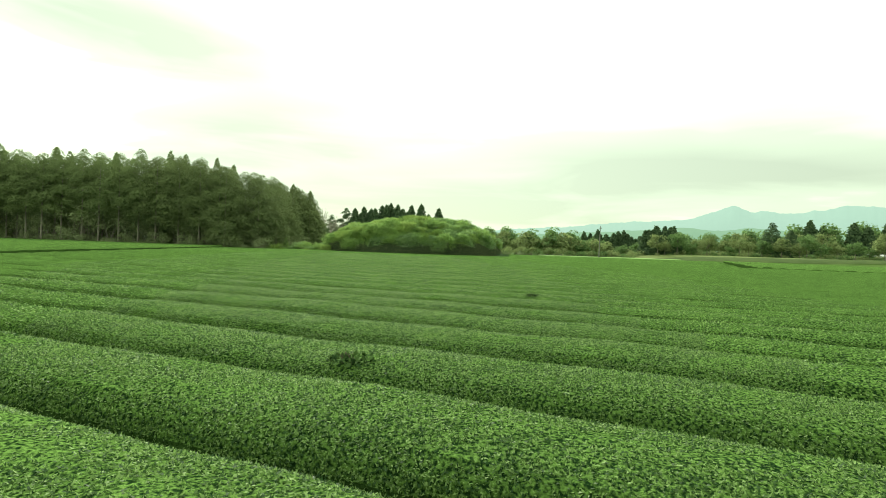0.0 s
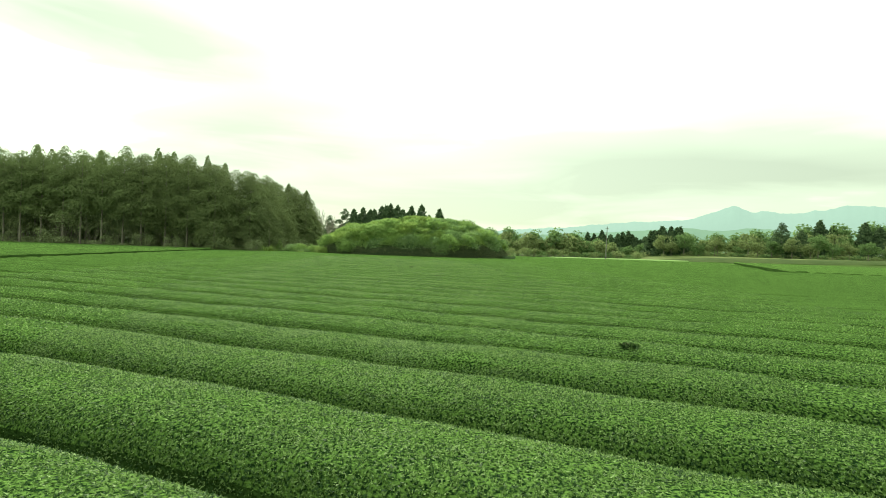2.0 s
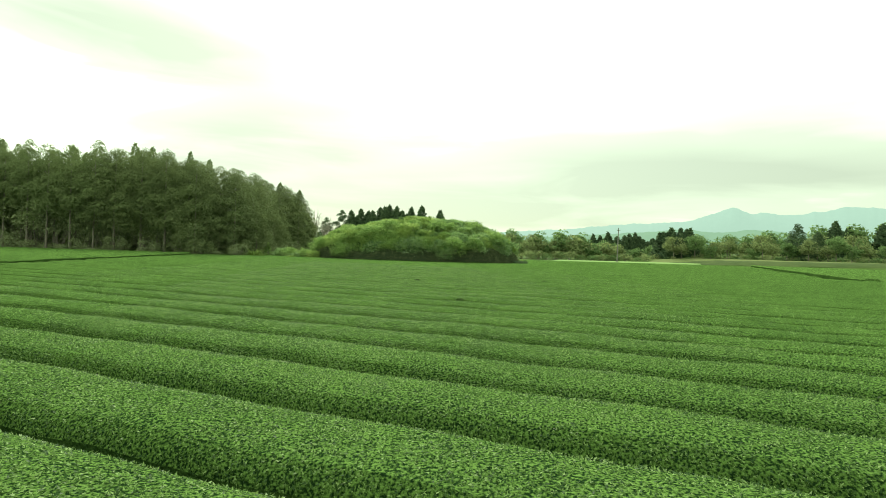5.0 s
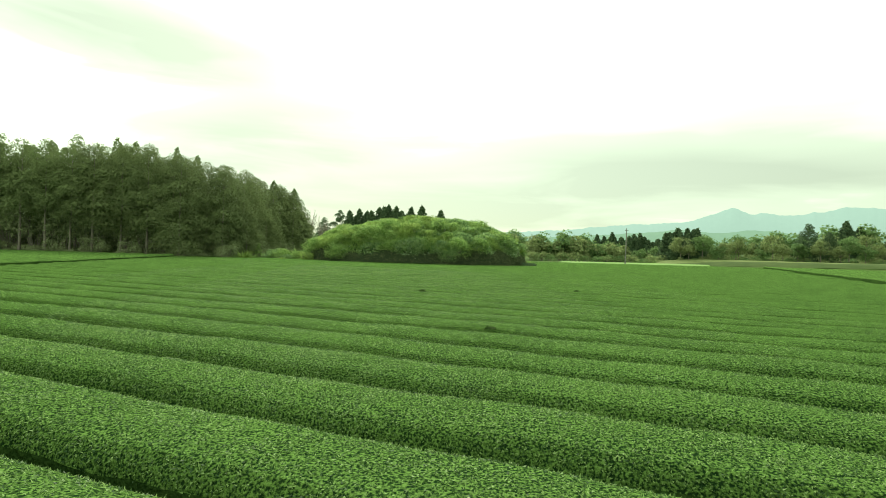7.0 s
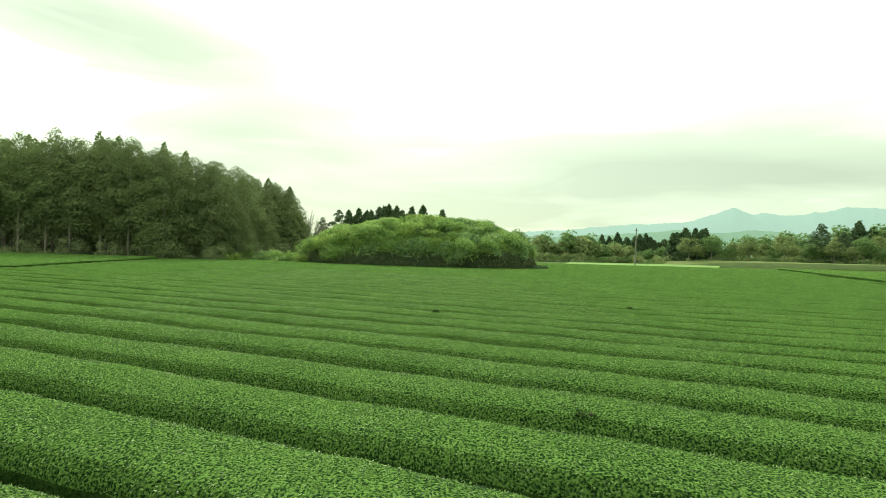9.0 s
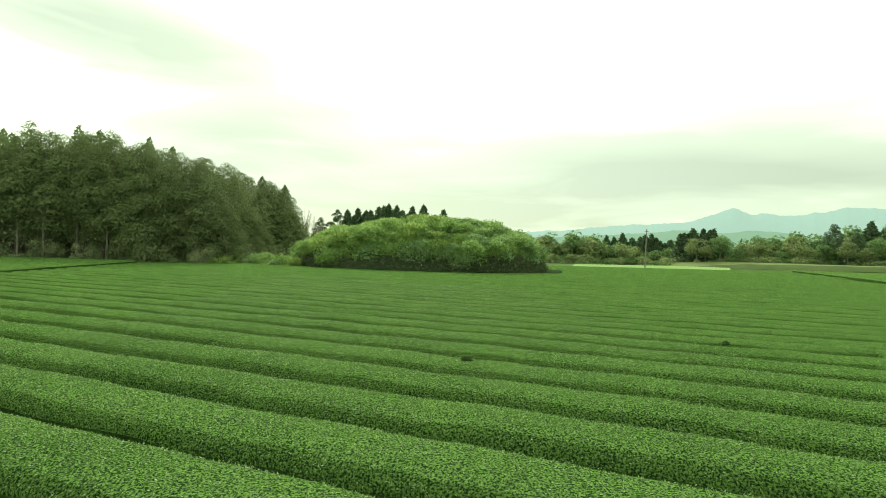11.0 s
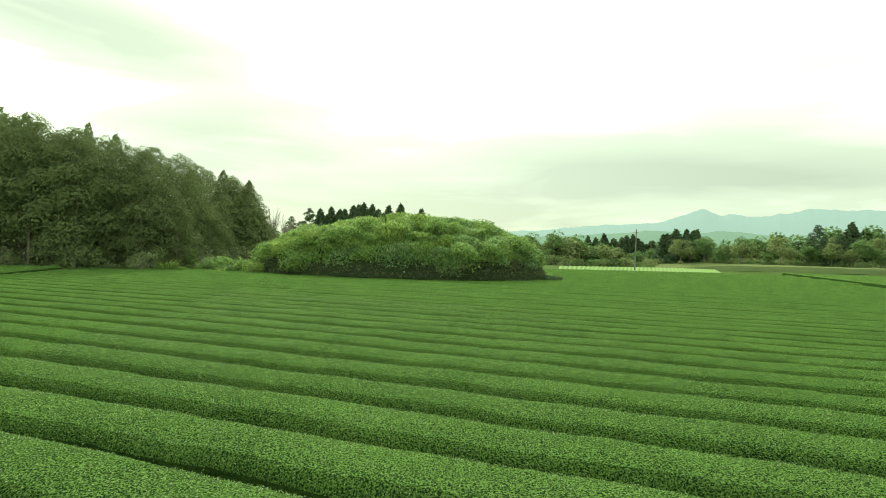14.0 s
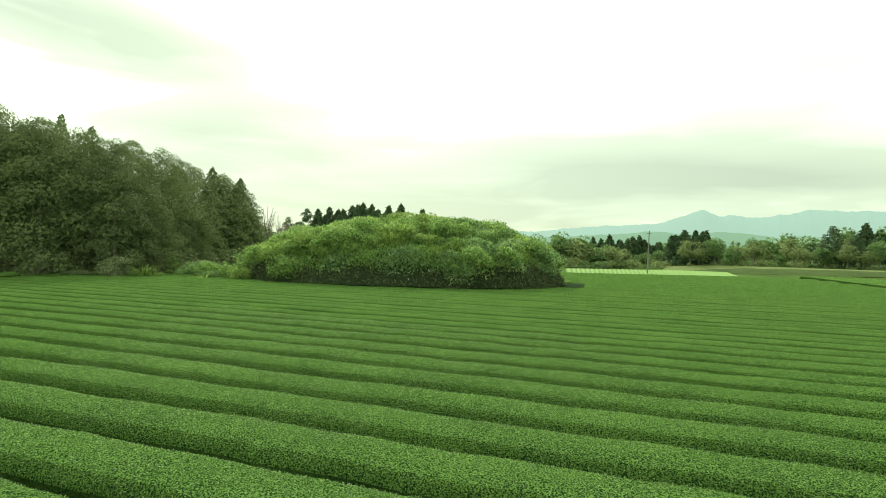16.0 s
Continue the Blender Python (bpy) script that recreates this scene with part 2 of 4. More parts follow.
def box(x0, y0, z0, x1, y1, z1):
    v = np.array([(x, y, z) for z in (z0, z1) for x, y in ((x0, y0), (x1, y0), (x1, y1), (x0, y1))], float)
    return v, np.array([(3, 2, 1, 0), (4, 5, 6, 7), (0, 1, 5, 4), (1, 2, 6, 5), (2, 3, 7, 6), (3, 0, 4, 7)])


# ---- ground ----
def bank(x, y):
    """The low rise under the orchard to the right of the field."""
    s = np.clip((x * 0.80 + y * 0.60 - 212) / 22, 0, 1)
    return 2.6 * s * s * (3 - 2 * s) * np.clip((x - 78) / 30, 0, 1)


def ground():
    x = np.concatenate([np.linspace(-4800, -320, 12), np.linspace(-300, 300, 121), np.linspace(320, 4800, 12)])
    y = np.concatenate([np.linspace(-4800, -120, 12), np.linspace(-100, 500, 121), np.linspace(540, 4800, 12)])
    X, Y = np.meshgrid(x, y)
    z = bank(X, Y) * np.clip((900 - np.hypot(X, Y)) / 300, 0, 1)
    v = np.stack([X, Y, z], -1).reshape(-1, 3)
    nx = len(x)
    i = (np.arange(len(y) - 1)[:, None] * nx + np.arange(nx - 1)).ravel()
    tagged(new("ground", quick("ground", v, np.stack([i, i + 1, i + nx + 1, i + nx], 1), M_GRASS)),
           "flat green farmland reaching to the horizon", "ground", kind="structure")


ground()

# ---- mountains ----
def ridge(name, label, peaks, dist, low, material, rough, seed):
    """A ridge across the distance: peaks of (degrees to the right, degrees high, fall to the left, fall to the right)."""
    az = np.linspace(-75, 75, 1501)
    el = np.full(az.shape, float(low))
    for a, top, fl, fr in peaks:
        el = np.maximum(el, top - np.where(az < a, fl * (a - az), fr * (az - a)))
    el = np.convolve(np.pad(el, 3, "edge"), np.ones(7) / 7, "valid")
    r2 = np.random.default_rng(seed)
    for f in (37, 83, 171, 350, 620):
        el = el + rough / f ** 0.5 * (0.6 - np.abs(np.sin(np.radians(az) * f * 0.5 + r2.uniform(0, 6.28))))
    a, lay = np.radians(az), []
    for dr, hh in ((0, 0.0), (120, 0.55), (300, 1.0), (480, 0.5), (600, 0.0)):
        lay.append(np.stack([(dist + dr) * np.sin(a), (dist + dr) * np.cos(a), (dist + 300) * np.tan(np.radians(el)) * hh - 2.0 + 5.0 * hh], 1))
    v = np.concatenate(lay)
    n = len(az)
    i = (np.arange(4)[:, None] * n + np.arange(n - 1)).ravel()
    tagged(new(name, quick(name, v, np.stack([i, i + 1, i + n + 1, i + n], 1), material)), label, "mountain", kind="structure")


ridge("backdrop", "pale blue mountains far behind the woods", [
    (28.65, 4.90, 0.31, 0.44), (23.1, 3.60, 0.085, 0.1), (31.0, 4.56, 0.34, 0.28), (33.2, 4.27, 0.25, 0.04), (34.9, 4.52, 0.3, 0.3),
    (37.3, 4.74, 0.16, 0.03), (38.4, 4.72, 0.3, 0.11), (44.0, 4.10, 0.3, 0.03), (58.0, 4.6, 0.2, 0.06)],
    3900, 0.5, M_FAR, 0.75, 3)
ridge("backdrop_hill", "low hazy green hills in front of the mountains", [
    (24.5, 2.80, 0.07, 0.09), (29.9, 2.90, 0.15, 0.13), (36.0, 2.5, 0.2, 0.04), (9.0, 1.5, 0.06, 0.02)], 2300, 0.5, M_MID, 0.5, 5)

# ---- tea field ----
ANG = radians(22.2)
NRM = np.array([math.sin(ANG), math.cos(ANG)])     # across the rows
ROW = np.array([math.cos(ANG), -math.sin(ANG)])    # along them
PITCH, FIRST = 1.819, 2.65                          # spacing; the far lip of the first bed in view
HALF = 0.77


def bed_height(u):
    a = np.abs(u) / HALF
    top = 0.555 + 0.245 * (1 - a ** 3.5)
    z = np.where(a < 0.91, top, top * np.clip((1.05 - a) / 0.14, 0, 1) ** 0.5)
    return np.maximum(z, -0.02)


PROFILE = np.array([-1.05, -1.04, -1.01, -0.95, -0.88, -0.72, -0.45, 0.0, 0.45, 0.72, 0.88, 0.95, 1.01, 1.04, 1.05]) * HALF


def swell(T, s):
    """Slow unevenness of the clipped tops."""
    return 0.012 * np.sin(T * 0.31 + s * 2.1) + 0.012 * np.sin(T * 0.83 + s * 5.3) + 0.010 * np.sin(T * 2.3 + s * 1.3)


def edge(T, s):
    return 0.012 * np.sin(T * 0.7 + s * 1.7) + 0.012 * np.sin(T * 1.9 + s) + 0.015 * np.sin(T * 4.7 + s * 3.1)


def bed_mesh(c, spans, k):
    pieces = []
    for a, b, step, *up in spans:
        if b - a < 2 * step:
            continue
        t = np.arange(a, b + step * 0.5, step)
        T, U = np.meshgrid(t, PROFILE, indexing="ij")
        z = bed_height(U) + swell(T, k) * (np.abs(U) < 0.75 * HALF * 1.3)
        Uw = U * (1 + edge(T, k) / HALF)
        if step < 1:
            z = z + rng.normal(0, 0.008, T.shape)
            Uw = Uw + rng.normal(0, 0.008, T.shape)
        z = z * (up[0] if up else 1.0)
        z[0], z[-1] = -0.02, -0.02
        v = np.stack([T * ROW[0] + (c + Uw) * NRM[0], T * ROW[1] + (c + Uw) * NRM[1], z], -1).reshape(-1, 3)
        m = len(PROFILE)
        i = (np.arange(len(t) - 1)[:, None] * m + np.arange(m - 1)).ravel()
        pieces.append((v, np.stack([i, i + m, i + m + 1, i + 1], 1)))
    v, f = joined(pieces)
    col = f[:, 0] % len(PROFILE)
    low = (col < 3) | (col > 10)                    # old leaves and wood under the clipped top, painted dark as furrow shade
    # shoulders, whose shade is put into a darker leaf colour
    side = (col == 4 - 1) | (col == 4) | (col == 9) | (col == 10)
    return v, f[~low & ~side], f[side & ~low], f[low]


# small dark patches for hollows in the clipped tops: place and radius
PATCHES = [(-1.18, 7.95, 0.17), (2.27, 16.6, 0.11), (-1.0, 37.3, 0.11), (-3.1, 48.6, 0.07), (5.0, 53.9, 0.08), (-1.4, 40.8, 0.08), (5.0, 52.5, 0.08)]


def in_patch(T, s, k):
    x, y = T * ROW[0] + s * NRM[0], T * ROW[1] + s * NRM[1]
    hit = np.zeros(len(T), bool)
    for px, py, r in PATCHES:
        hit |= (x - px) ** 2 + (y - py) ** 2 < r * r
    return hit


ARC_U = np.linspace(-1.05, 1.05, 241) * HALF
ARC_Z = bed_height(ARC_U)
ARC_L = np.concatenate([[0], np.cumsum(np.hypot(np.diff(ARC_U), np.diff(ARC_Z)))])


def shoots(c, k, bands, tri, crown):
    """Young leaves standing out of the clipped surface; bands of (from, to, leaves a square metre, size)."""
    P, O, S = [], [], []
    for a, b, dens, size in bands:
        n = int((b - a) * ARC_L[-1] * dens)
        T = rng.uniform(a, b, n)
        arc = rng.uniform(0, ARC_L[-1], n)
        u, z = np.interp(arc, ARC_L, ARC_U), np.interp(arc, ARC_L, ARC_Z)
        du, dz = np.interp(arc + 0.02, ARC_L, ARC_U) - np.interp(arc - 0.02, ARC_L, ARC_U), np.interp(arc + 0.02, ARC_L, ARC_Z) - np.interp(arc - 0.02, ARC_L, ARC_Z)
        ln = np.hypot(du, dz) + 1e-6
        nu, nz = -dz / ln, du / ln
        keep = ((np.abs(u) < rng.normal(0.75, 0.07, n) * HALF) == crown) & (z > (0.0 if c < 14.8 else 0.48) + rng.uniform(0, 0.16 if c < 14.8 else 0.10, n)) & ~in_patch(T, c + u, k)
        T, u, z, nu, nz = T[keep], u[keep], z[keep], nu[keep], nz[keep]
        z = z + swell(T, k) * (np.abs(u) < 0.75 * HALF * 1.3) + rng.uniform(-0.015, 0.012, len(T))
        uw = u * (1 + edge(T, k) / HALF)
        P.append(np.stack([T * ROW[0] + (c + uw) * NRM[0], T * ROW[1] + (c + uw) * NRM[1], z], 1))
        O.append(np.stack([nu * NRM[0], nu * NRM[1], nz + 0.35], 1) * 0.6)
        S.append(np.full(len(T), size))
    O = np.concatenate(O)
    return leaves(np.concatenate(P), O * 0.8, np.concatenate(S), 0.6, 0.42, -0.2, 1.6, tri, O * 1.6)


def tea_row(k):
    lip = FIRST + PITCH * k
    c = lip - 0.72
    mid = -0.53 * c                                 # where the walk crosses the row
    near = -2 < c < 72
    # the track on the left cuts the field: x = -19.5 - 0.265 y
    tl = (-19.5 - 0.265 * c * NRM[1] - c * NRM[0]) / (ROW[0] + 0.265 * ROW[1])
    spans = []
    right = 75.0 if c < 82 else 5.3 + 0.063 * c     # a track divides it from the next block
    if c < 99:
        lo = tl + 0.7
    else:
        lo = max(-52.0, (0.8588 * c - 164.3) / 0.5378 + 1.0)
    if near:
        a, b = max(lo, mid - 16), mid + 16
        if a > lo + 0.5:
            spans.append((lo, a + 2.4, 1.5))
        spans += [(a, b, 0.4), (b - 2.4, right, 1.5)]
    else:
        spans.append((lo, right, 2.5))
    hedge = tagged(new("tea_hedge"), "long clipped row of green tea bushes with fresh leaves", "tea hedge", "tea hedges of the field")
    v, f, e, g = bed_mesh(c, spans, k)
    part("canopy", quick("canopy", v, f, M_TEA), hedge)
    part("flank", quick("flank", v, e, M_FLANK), hedge, "leaves on the shoulders, coloured darker for shade")
    part("skirt", quick("skirt", v, g, M_SKIRT), hedge, "old leaves and wood below the clipped top, shade in their colour")
    if -1 < k < 44:
        m = mid
        if c < 14.8:
            w = min(5.5, 2.4 + 0.7 * max(0, c - 1.8))
            bands, tri, side = [(m - w, m + w, 3500, 0.0235)], True, [(m - 13, m - w, 380, 0.038), (m + w, m + 13, 380, 0.038)]
        elif c < 30:
            bands, tri, side = [(m - 8, m + 8, 1050, 0.029)], True, [(m - 16, m - 8, 200, 0.038), (m + 8, m + 16, 200, 0.038)]
        elif c < 70:
            bands, tri, side = [(m - 10, m + 10, 540, 0.032)], True, [(m - 18, m - 10, 110, 0.038), (m + 10, m + 18, 110, 0.038)]
        else:
            bands, tri, side = [(m - 20, m + 20, 45, 0.042)], True, [(m - 26, m - 20, 30, 0.045), (m + 20, min(m + 28, right), 30, 0.045)]
        for crown, m_leaf, label in ((True, M_LEAF, "fresh light green leaf tips"), (False, M_SHADELEAF, "leaf tips on the shoulders, coloured darker for shade")):
            v, f = shoots(c, k, bands, tri, crown)
            part("leaf_layer", quick("leaf_layer", v, f, m_leaf), hedge, label, "stuff")
            v, f = shoots(c, k, side, True, crown)
            part("leaf_layer", quick("leaf_layer", v, f, m_leaf), hedge, label, "stuff")
    return hedge


for k in range(-3, 103):
    tea_row(k)

def side_row(x0, y0, x1, y1, up, bare=False):
    """A plain row of the neighbouring blocks, which run along the farm tracks."""
    hedge = tagged(new("tea_hedge"), "tea row of the neighbouring block beyond the track", "tea hedge", "tea hedges of the neighbouring blocks")
    d = np.array([x1 - x0, y1 - y0])
    ln = np.linalg.norm(d)
    d /= ln
    sd = np.array([d[1], -d[0]])
    t = np.concatenate([[0, 0.1], np.linspace(0.6, ln, int(ln / 1.5) + 2)])
    T, U = np.meshgrid(t, PROFILE, indexing="ij")
    z = (bed_height(U) + swell(T, x0)) * up
    z[0], z[-1], z[:, 0], z[:, -1] = -0.02, -0.02, -0.02, -0.02
    U = U * (1 + 0.3 * edge(T, x0) / HALF)
    v = np.stack([x0 + d[0] * T + sd[0] * U, y0 + d[1] * T + sd[1] * U, z], -1).reshape(-1, 3)
    m = len(PROFILE)
    i = (np.arange(len(t) - 1)[:, None] * m + np.arange(m - 1)).ravel()
    f = np.stack([i, i + m, i + m + 1, i + 1], 1)[:, ::-1]
    low = ((i % m) < 3 + bare) | ((i % m) > 10 - bare)     # bare: the painted side shade climbs to the shoulder
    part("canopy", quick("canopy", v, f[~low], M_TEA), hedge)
    part("skirt", quick("skirt", v, f[low], M_SKIRT), hedge, "old leaves and wood below the clipped top, shade in their colour")


for i in range(46):        # left of the track x = -19.5 - 0.265 y
    x = -21.1 - 1.86 * i
    side_row(x + 0.265 * 8, -8, x - 0.265 * x - 0.265 * 106, 106, 1.42 if i == 0 else 1.38, i == 0)
for i in range(22):        # right of the track at the field's end
    d, q = np.array([0.436, 0.900]), np.array([50.0, 87.4]) + 1.82 * i * np.array([0.900, -0.436])
    q0, q1 = q + d * (83.5 - q @ NRM) / (d @ NRM), q + d * (199.0 - 0.8 * q[0] - 0.6 * q[1]) / (0.8 * d[0] + 0.6 * d[1])
    side_row(q0[0], q0[1], q1[0], q1[1], 1.25 if i == 0 else 1.15, i == 0)

# ---- trees ----
def sphere_dirs(n):
    p = rng.normal(0, 1, (n, 3))
    return p / np.linalg.norm(p, axis=1)[:, None]


def clump(centre, radii, n, size, slim=0.7, droop=-0.25):
    """Leaves over the upper and outer skin of one billow of foliage."""
    d = sphere_dirs(n)
    d[:, 2] = np.where(d[:, 2] < -0.3, -d[:, 2], d[:, 2])
    p = np.asarray(centre) + d * np.asarray(radii) * rng.uniform(0.75, 1.05, (n, 1))
    return leaves(p, d * 0.35 + np.array([0, 0, droop]), np.full(n, size), slim * 1.2, 0.33, -0.15, 0.8, True, d + np.array([0, 0, 0.15]))


def conifer(h, w, base, tips, n_leaf, size, material, name="cedar_tree", label="tall dark cedar at the edge of the wood", point=1.5):
    """Trunk, limbs and a crown of sprays; base: share of bare trunk; point: 1 a cone, 3 a dome."""
    tree = tagged(new(name), label, "tree")
    z = np.linspace(-0.2, 0.9 * h, 7)
    wob = np.cumsum(rng.normal(0, 0.05, (7, 2)), 0)
    trunk = [tube(np.column_stack([wob, z]), np.linspace(0.009 * h + 0.05, 0.03, 7), 6)]
    crown = []
    per = n_leaf // tips
    for i in range(tips):
        a = ((i + 0.5) / tips) ** 0.85
        zz = h * (base + (1 - base) * a)
        prof = ((1 - a ** point) ** 0.7) * min(1.0, 0.6 + 2.0 * a)
        ang = i * 2.4 + rng.uniform(-0.4, 0.4)
        sz = w * 0.5 * rng.uniform(0.34, 0.52) * (0.38 + 0.62 * prof)
        r = max(0.0, w * 0.5 * prof * rng.uniform(0.8, 1.12) - sz * 0.7)
        cx, cy = r * math.cos(ang), r * math.sin(ang)
        crown.append(clump((cx, cy, zz - sz * 0.5), (sz, sz, sz * 0.8), int(per * (0.35 + 1.3 * prof)), 1.3 * size * (0.6 + 0.4 * prof), 0.42, -0.7))
        if i % 3 == 0 and a < 0.8:
            trunk.append(tube([(0, 0, zz - 0.3 * r), (cx * 0.5, cy * 0.5, zz - 0.15), (cx, cy, zz - sz * 0.4)], [0.05, 0.035, 0.015], 3))
    v, f = joined(trunk)
    part("trunk", quick("trunk", v, f, M_BARK), tree)
    v, f = joined(crown)
    part("crown", quick("crown", v, f, material), tree, kind="stuff")
    return tree


def spire(h, w, n, size, material, label, tiers=11):
    """A dense pointed cedar seen far off: drooping tiers of sprays round a straight trunk."""
    tree = tagged(new("cedar_tree"), label, "tree")
    v, f = tube([(0, 0, -0.2), (0, 0, h * 0.5), (0, 0, h * 0.88)], [0.012 * h + 0.05, 0.008 * h + 0.03, 0.03], 6)
    part("trunk", quick("trunk", v, f, M_BARK), tree)
    a = 1 - rng.uniform(0, 1, n) ** 0.75
    ang = rng.uniform(0, 6.28, n)
    lobe = 1 + 0.16 * np.sin(ang * 5 + np.floor(a * tiers) * 2.1)
    r = w * 0.5 * (0.02 + 0.98 * (1 - a) ** 0.8) * np.minimum(1, 0.55 + 4 * a) * (0.72 + 0.4 * (1 - (a * tiers) % 1)) * lobe * rng.uniform(0.8, 1.05, n)
    p = np.stack([r * np.cos(ang), r * np.sin(ang), h * (0.03 + 0.97 * a)], 1)
    d = np.stack([np.cos(ang), np.sin(ang), np.full(n, 0.35)], 1)
    v, f = leaves(p, d * 0.5 + np.array([0, 0, -0.3]), size * (0.75 + 0.4 * (1 - a)), 0.8, 0.3, -0.15, 0.8, True, d)
    part("crown", quick("crown", v, f, material), tree, kind="stuff")
    return tree


def broadleaf(h, w, base, billows, n_leaf, size, material, name="broadleaf_tree", label="leafy green tree at the field edge", big=1.0):
    tree = tagged(new(name), label, "tree")
    trunk = [tube([(0, 0, 0), (0.1, 0, h * 0.25), (0.0, 0.15, h * 0.55)], [0.035 * h * 0.5 + 0.05, 0.03 * h * 0.45 + 0.03, 0.05])]
    crown = []
    for i in range(billows):
        d = sphere_dirs(1)[0]
        rr = rng.uniform(0.45, 0.78)
        p = np.array([d[0] * w * 0.5 * rr, d[1] * w * 0.5 * rr, h * (base + 1) / 2 + d[2] * h * (1 - base) * 0.5 * rr])
        s = big * w * rng.uniform(0.16, 0.27)
        crown.append(clump(p, (s, s, s * 0.8), n_leaf // billows, size))
        trunk.append(tube([(0, 0.05, h * 0.4), p * [0.6, 0.6, 0.8] + [0, 0, h * 0.1], p], [0.06, 0.04, 0.015], 4))
    v, f = joined(trunk)
    part("trunk", quick("trunk", v, f, M_BARK), tree)
    v, f = joined(crown)
    part("crown", quick("crown", v, f, material), tree, kind="stuff")
    return tree


def shrub(h, w, billows, n_leaf, size, material, name="shrub", label="dense wild shrub"):
    ob = tagged(new(name), label, "shrub")
    crown, st = [], []
    for i in range(billows):
        a, r = rng.uniform(0, 6.28), w * 0.5 * math.sqrt(rng.uniform(0, 0.6))
        s = w * rng.uniform(0.18, 0.3)
        p = np.array([r * math.cos(a), r * math.sin(a), max(s * 0.5, h * rng.uniform(0.35, 0.85) * (1 - (r / w) ** 2))])
        crown.append(clump(p, (s, s, s * 0.8), n_leaf // billows, size, 0.5))
        st.append(tube([(0, 0, -0.3), p * 0.5, p], [0.05, 0.035, 0.012], 4))
    for i in range(max(4, billows // 2)):          # low outer billows that close it to the ground
        a, s = 6.28 * i / max(4, billows // 2) + rng.uniform(-0.3, 0.3), w * rng.uniform(0.15, 0.22)
        crown.append(clump((w * 0.36 * math.cos(a), w * 0.36 * math.sin(a), s * 0.35), (s, s, s), n_leaf // billows // 2, size, 0.5))
    v, f = joined(st)
    part("woody_base", quick("woody_base", v, f, M_BARK), ob)
    v, f = joined(crown)
    part("foliage", quick("foliage", v, f, material), ob, kind="stuff")
    return ob


def stand(kinds, places, group=""):
    """Copies of a few grown trees at the places (x, y, z, scale)."""
    for i, (x, y, z, sc) in enumerate(places):
        src = kinds[i % len(kinds)]
        ob = copy_thing(src, pose(x, y, z, 0, 0, rng.uniform(0, 360)))
        ob.scale = (sc * rng.uniform(0.92, 1.08),) * 2 + (sc,)
        if group:
            ob["group"] = group


def drop(kinds):
    for src in kinds:
        for o in (*src.children_recursive, src):
            bpy.data.objects.remove(o)


# the cedar wood on the left
tall = [conifer(18.2, 9.0, 0.40, 26, 6500, 0.26, M_CEDAR, label="tall cedar with a bare lower trunk", point=2.4),
        conifer(17.6, 9.6, 0.36, 26, 6800, 0.26, M_CEDAR, label="tall cedar with a bare lower trunk", point=3.0),
        conifer(19.4, 8.0, 0.42, 26, 6000, 0.26, M_CEDAR, label="tall cedar with a bare lower trunk", point=1.8),
        conifer(17.8, 9.8, 0.34, 26, 6800, 0.26, M_CEDAR, label="tall cedar with a bare lower trunk", point=3.2)]
back = [conifer(18.2, 8.4, 0.40, 26, 2600, 0.46, M_CEDAR, label="tall cedar inside the wood", point=2.0),
        spire(20.0, 8.4, 3000, 0.5, M_CEDAR, "tall pointed cedar inside the wood", 14),
        spire(19.2, 9.0, 3000, 0.5, M_CEDAR, "tall pointed cedar inside the wood", 12)]
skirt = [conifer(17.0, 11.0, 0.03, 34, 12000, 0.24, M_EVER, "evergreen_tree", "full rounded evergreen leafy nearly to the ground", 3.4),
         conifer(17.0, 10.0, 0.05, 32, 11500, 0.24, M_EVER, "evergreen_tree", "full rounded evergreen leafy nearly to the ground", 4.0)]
stand(tall, [(x + rng.uniform(-0.8, 0.8), y0 + rng.uniform(-1.4, 1.4) + 0.02 * (x + 40), 0, rng.uniform(1.0, 1.1)) for y0, x1 in ((110.5, -61), (115.0, -50)) for x in np.arange(-113 + y0 % 2, x1, 3.9)], "cedars of the wood")
stand(back, [(x + rng.uniform(-1, 1), y0 + rng.uniform(-1.6, 1.6), 0, rng.uniform(1.0, 1.09)) for y0, x1 in ((120.5, -50), (128, -46)) for x in np.arange(-114, x1, 4.0)], "cedars of the wood")
stand(skirt, [(-44.5, 109.8, 0, 1.0), (-39.3, 113.8, 0, 0.93), (-41.0, 120.5, 0, 1.0), (-41.0, 128.0, 0, 1.03), (-47.5, 115.5, 0, 1.05), (-48.5, 122.0, 0, 1.09), (-46.0, 130.0, 0, 1.10),
              (-42.5, 135.0, 0, 1.05), (-43.5, 142.0, 0, 1.05), (-42.2, 114.2, 0, 0.98), (-36.6, 118.0, 0, 0.55), (-38.5, 134.0, 0, 0.62)], "cedars of the wood")
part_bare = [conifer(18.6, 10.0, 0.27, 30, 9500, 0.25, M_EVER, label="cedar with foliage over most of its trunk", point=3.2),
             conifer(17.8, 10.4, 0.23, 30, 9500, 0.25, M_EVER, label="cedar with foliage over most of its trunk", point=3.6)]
stand(part_bare, [(-49.5, 109.5, 0, 1.0), (-54.0, 110.2, 0, 1.02), (-58.5, 110.0, 0, 1.0), (-52.0, 114.5, 0, 1.06), (-56.5, 115.5, 0, 1.06), (-46.5, 111.5, 0, 0.98)], "cedars of the wood")
drop(part_bare)
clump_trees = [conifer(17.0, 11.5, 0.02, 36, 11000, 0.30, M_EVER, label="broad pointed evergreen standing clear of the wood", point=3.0)]
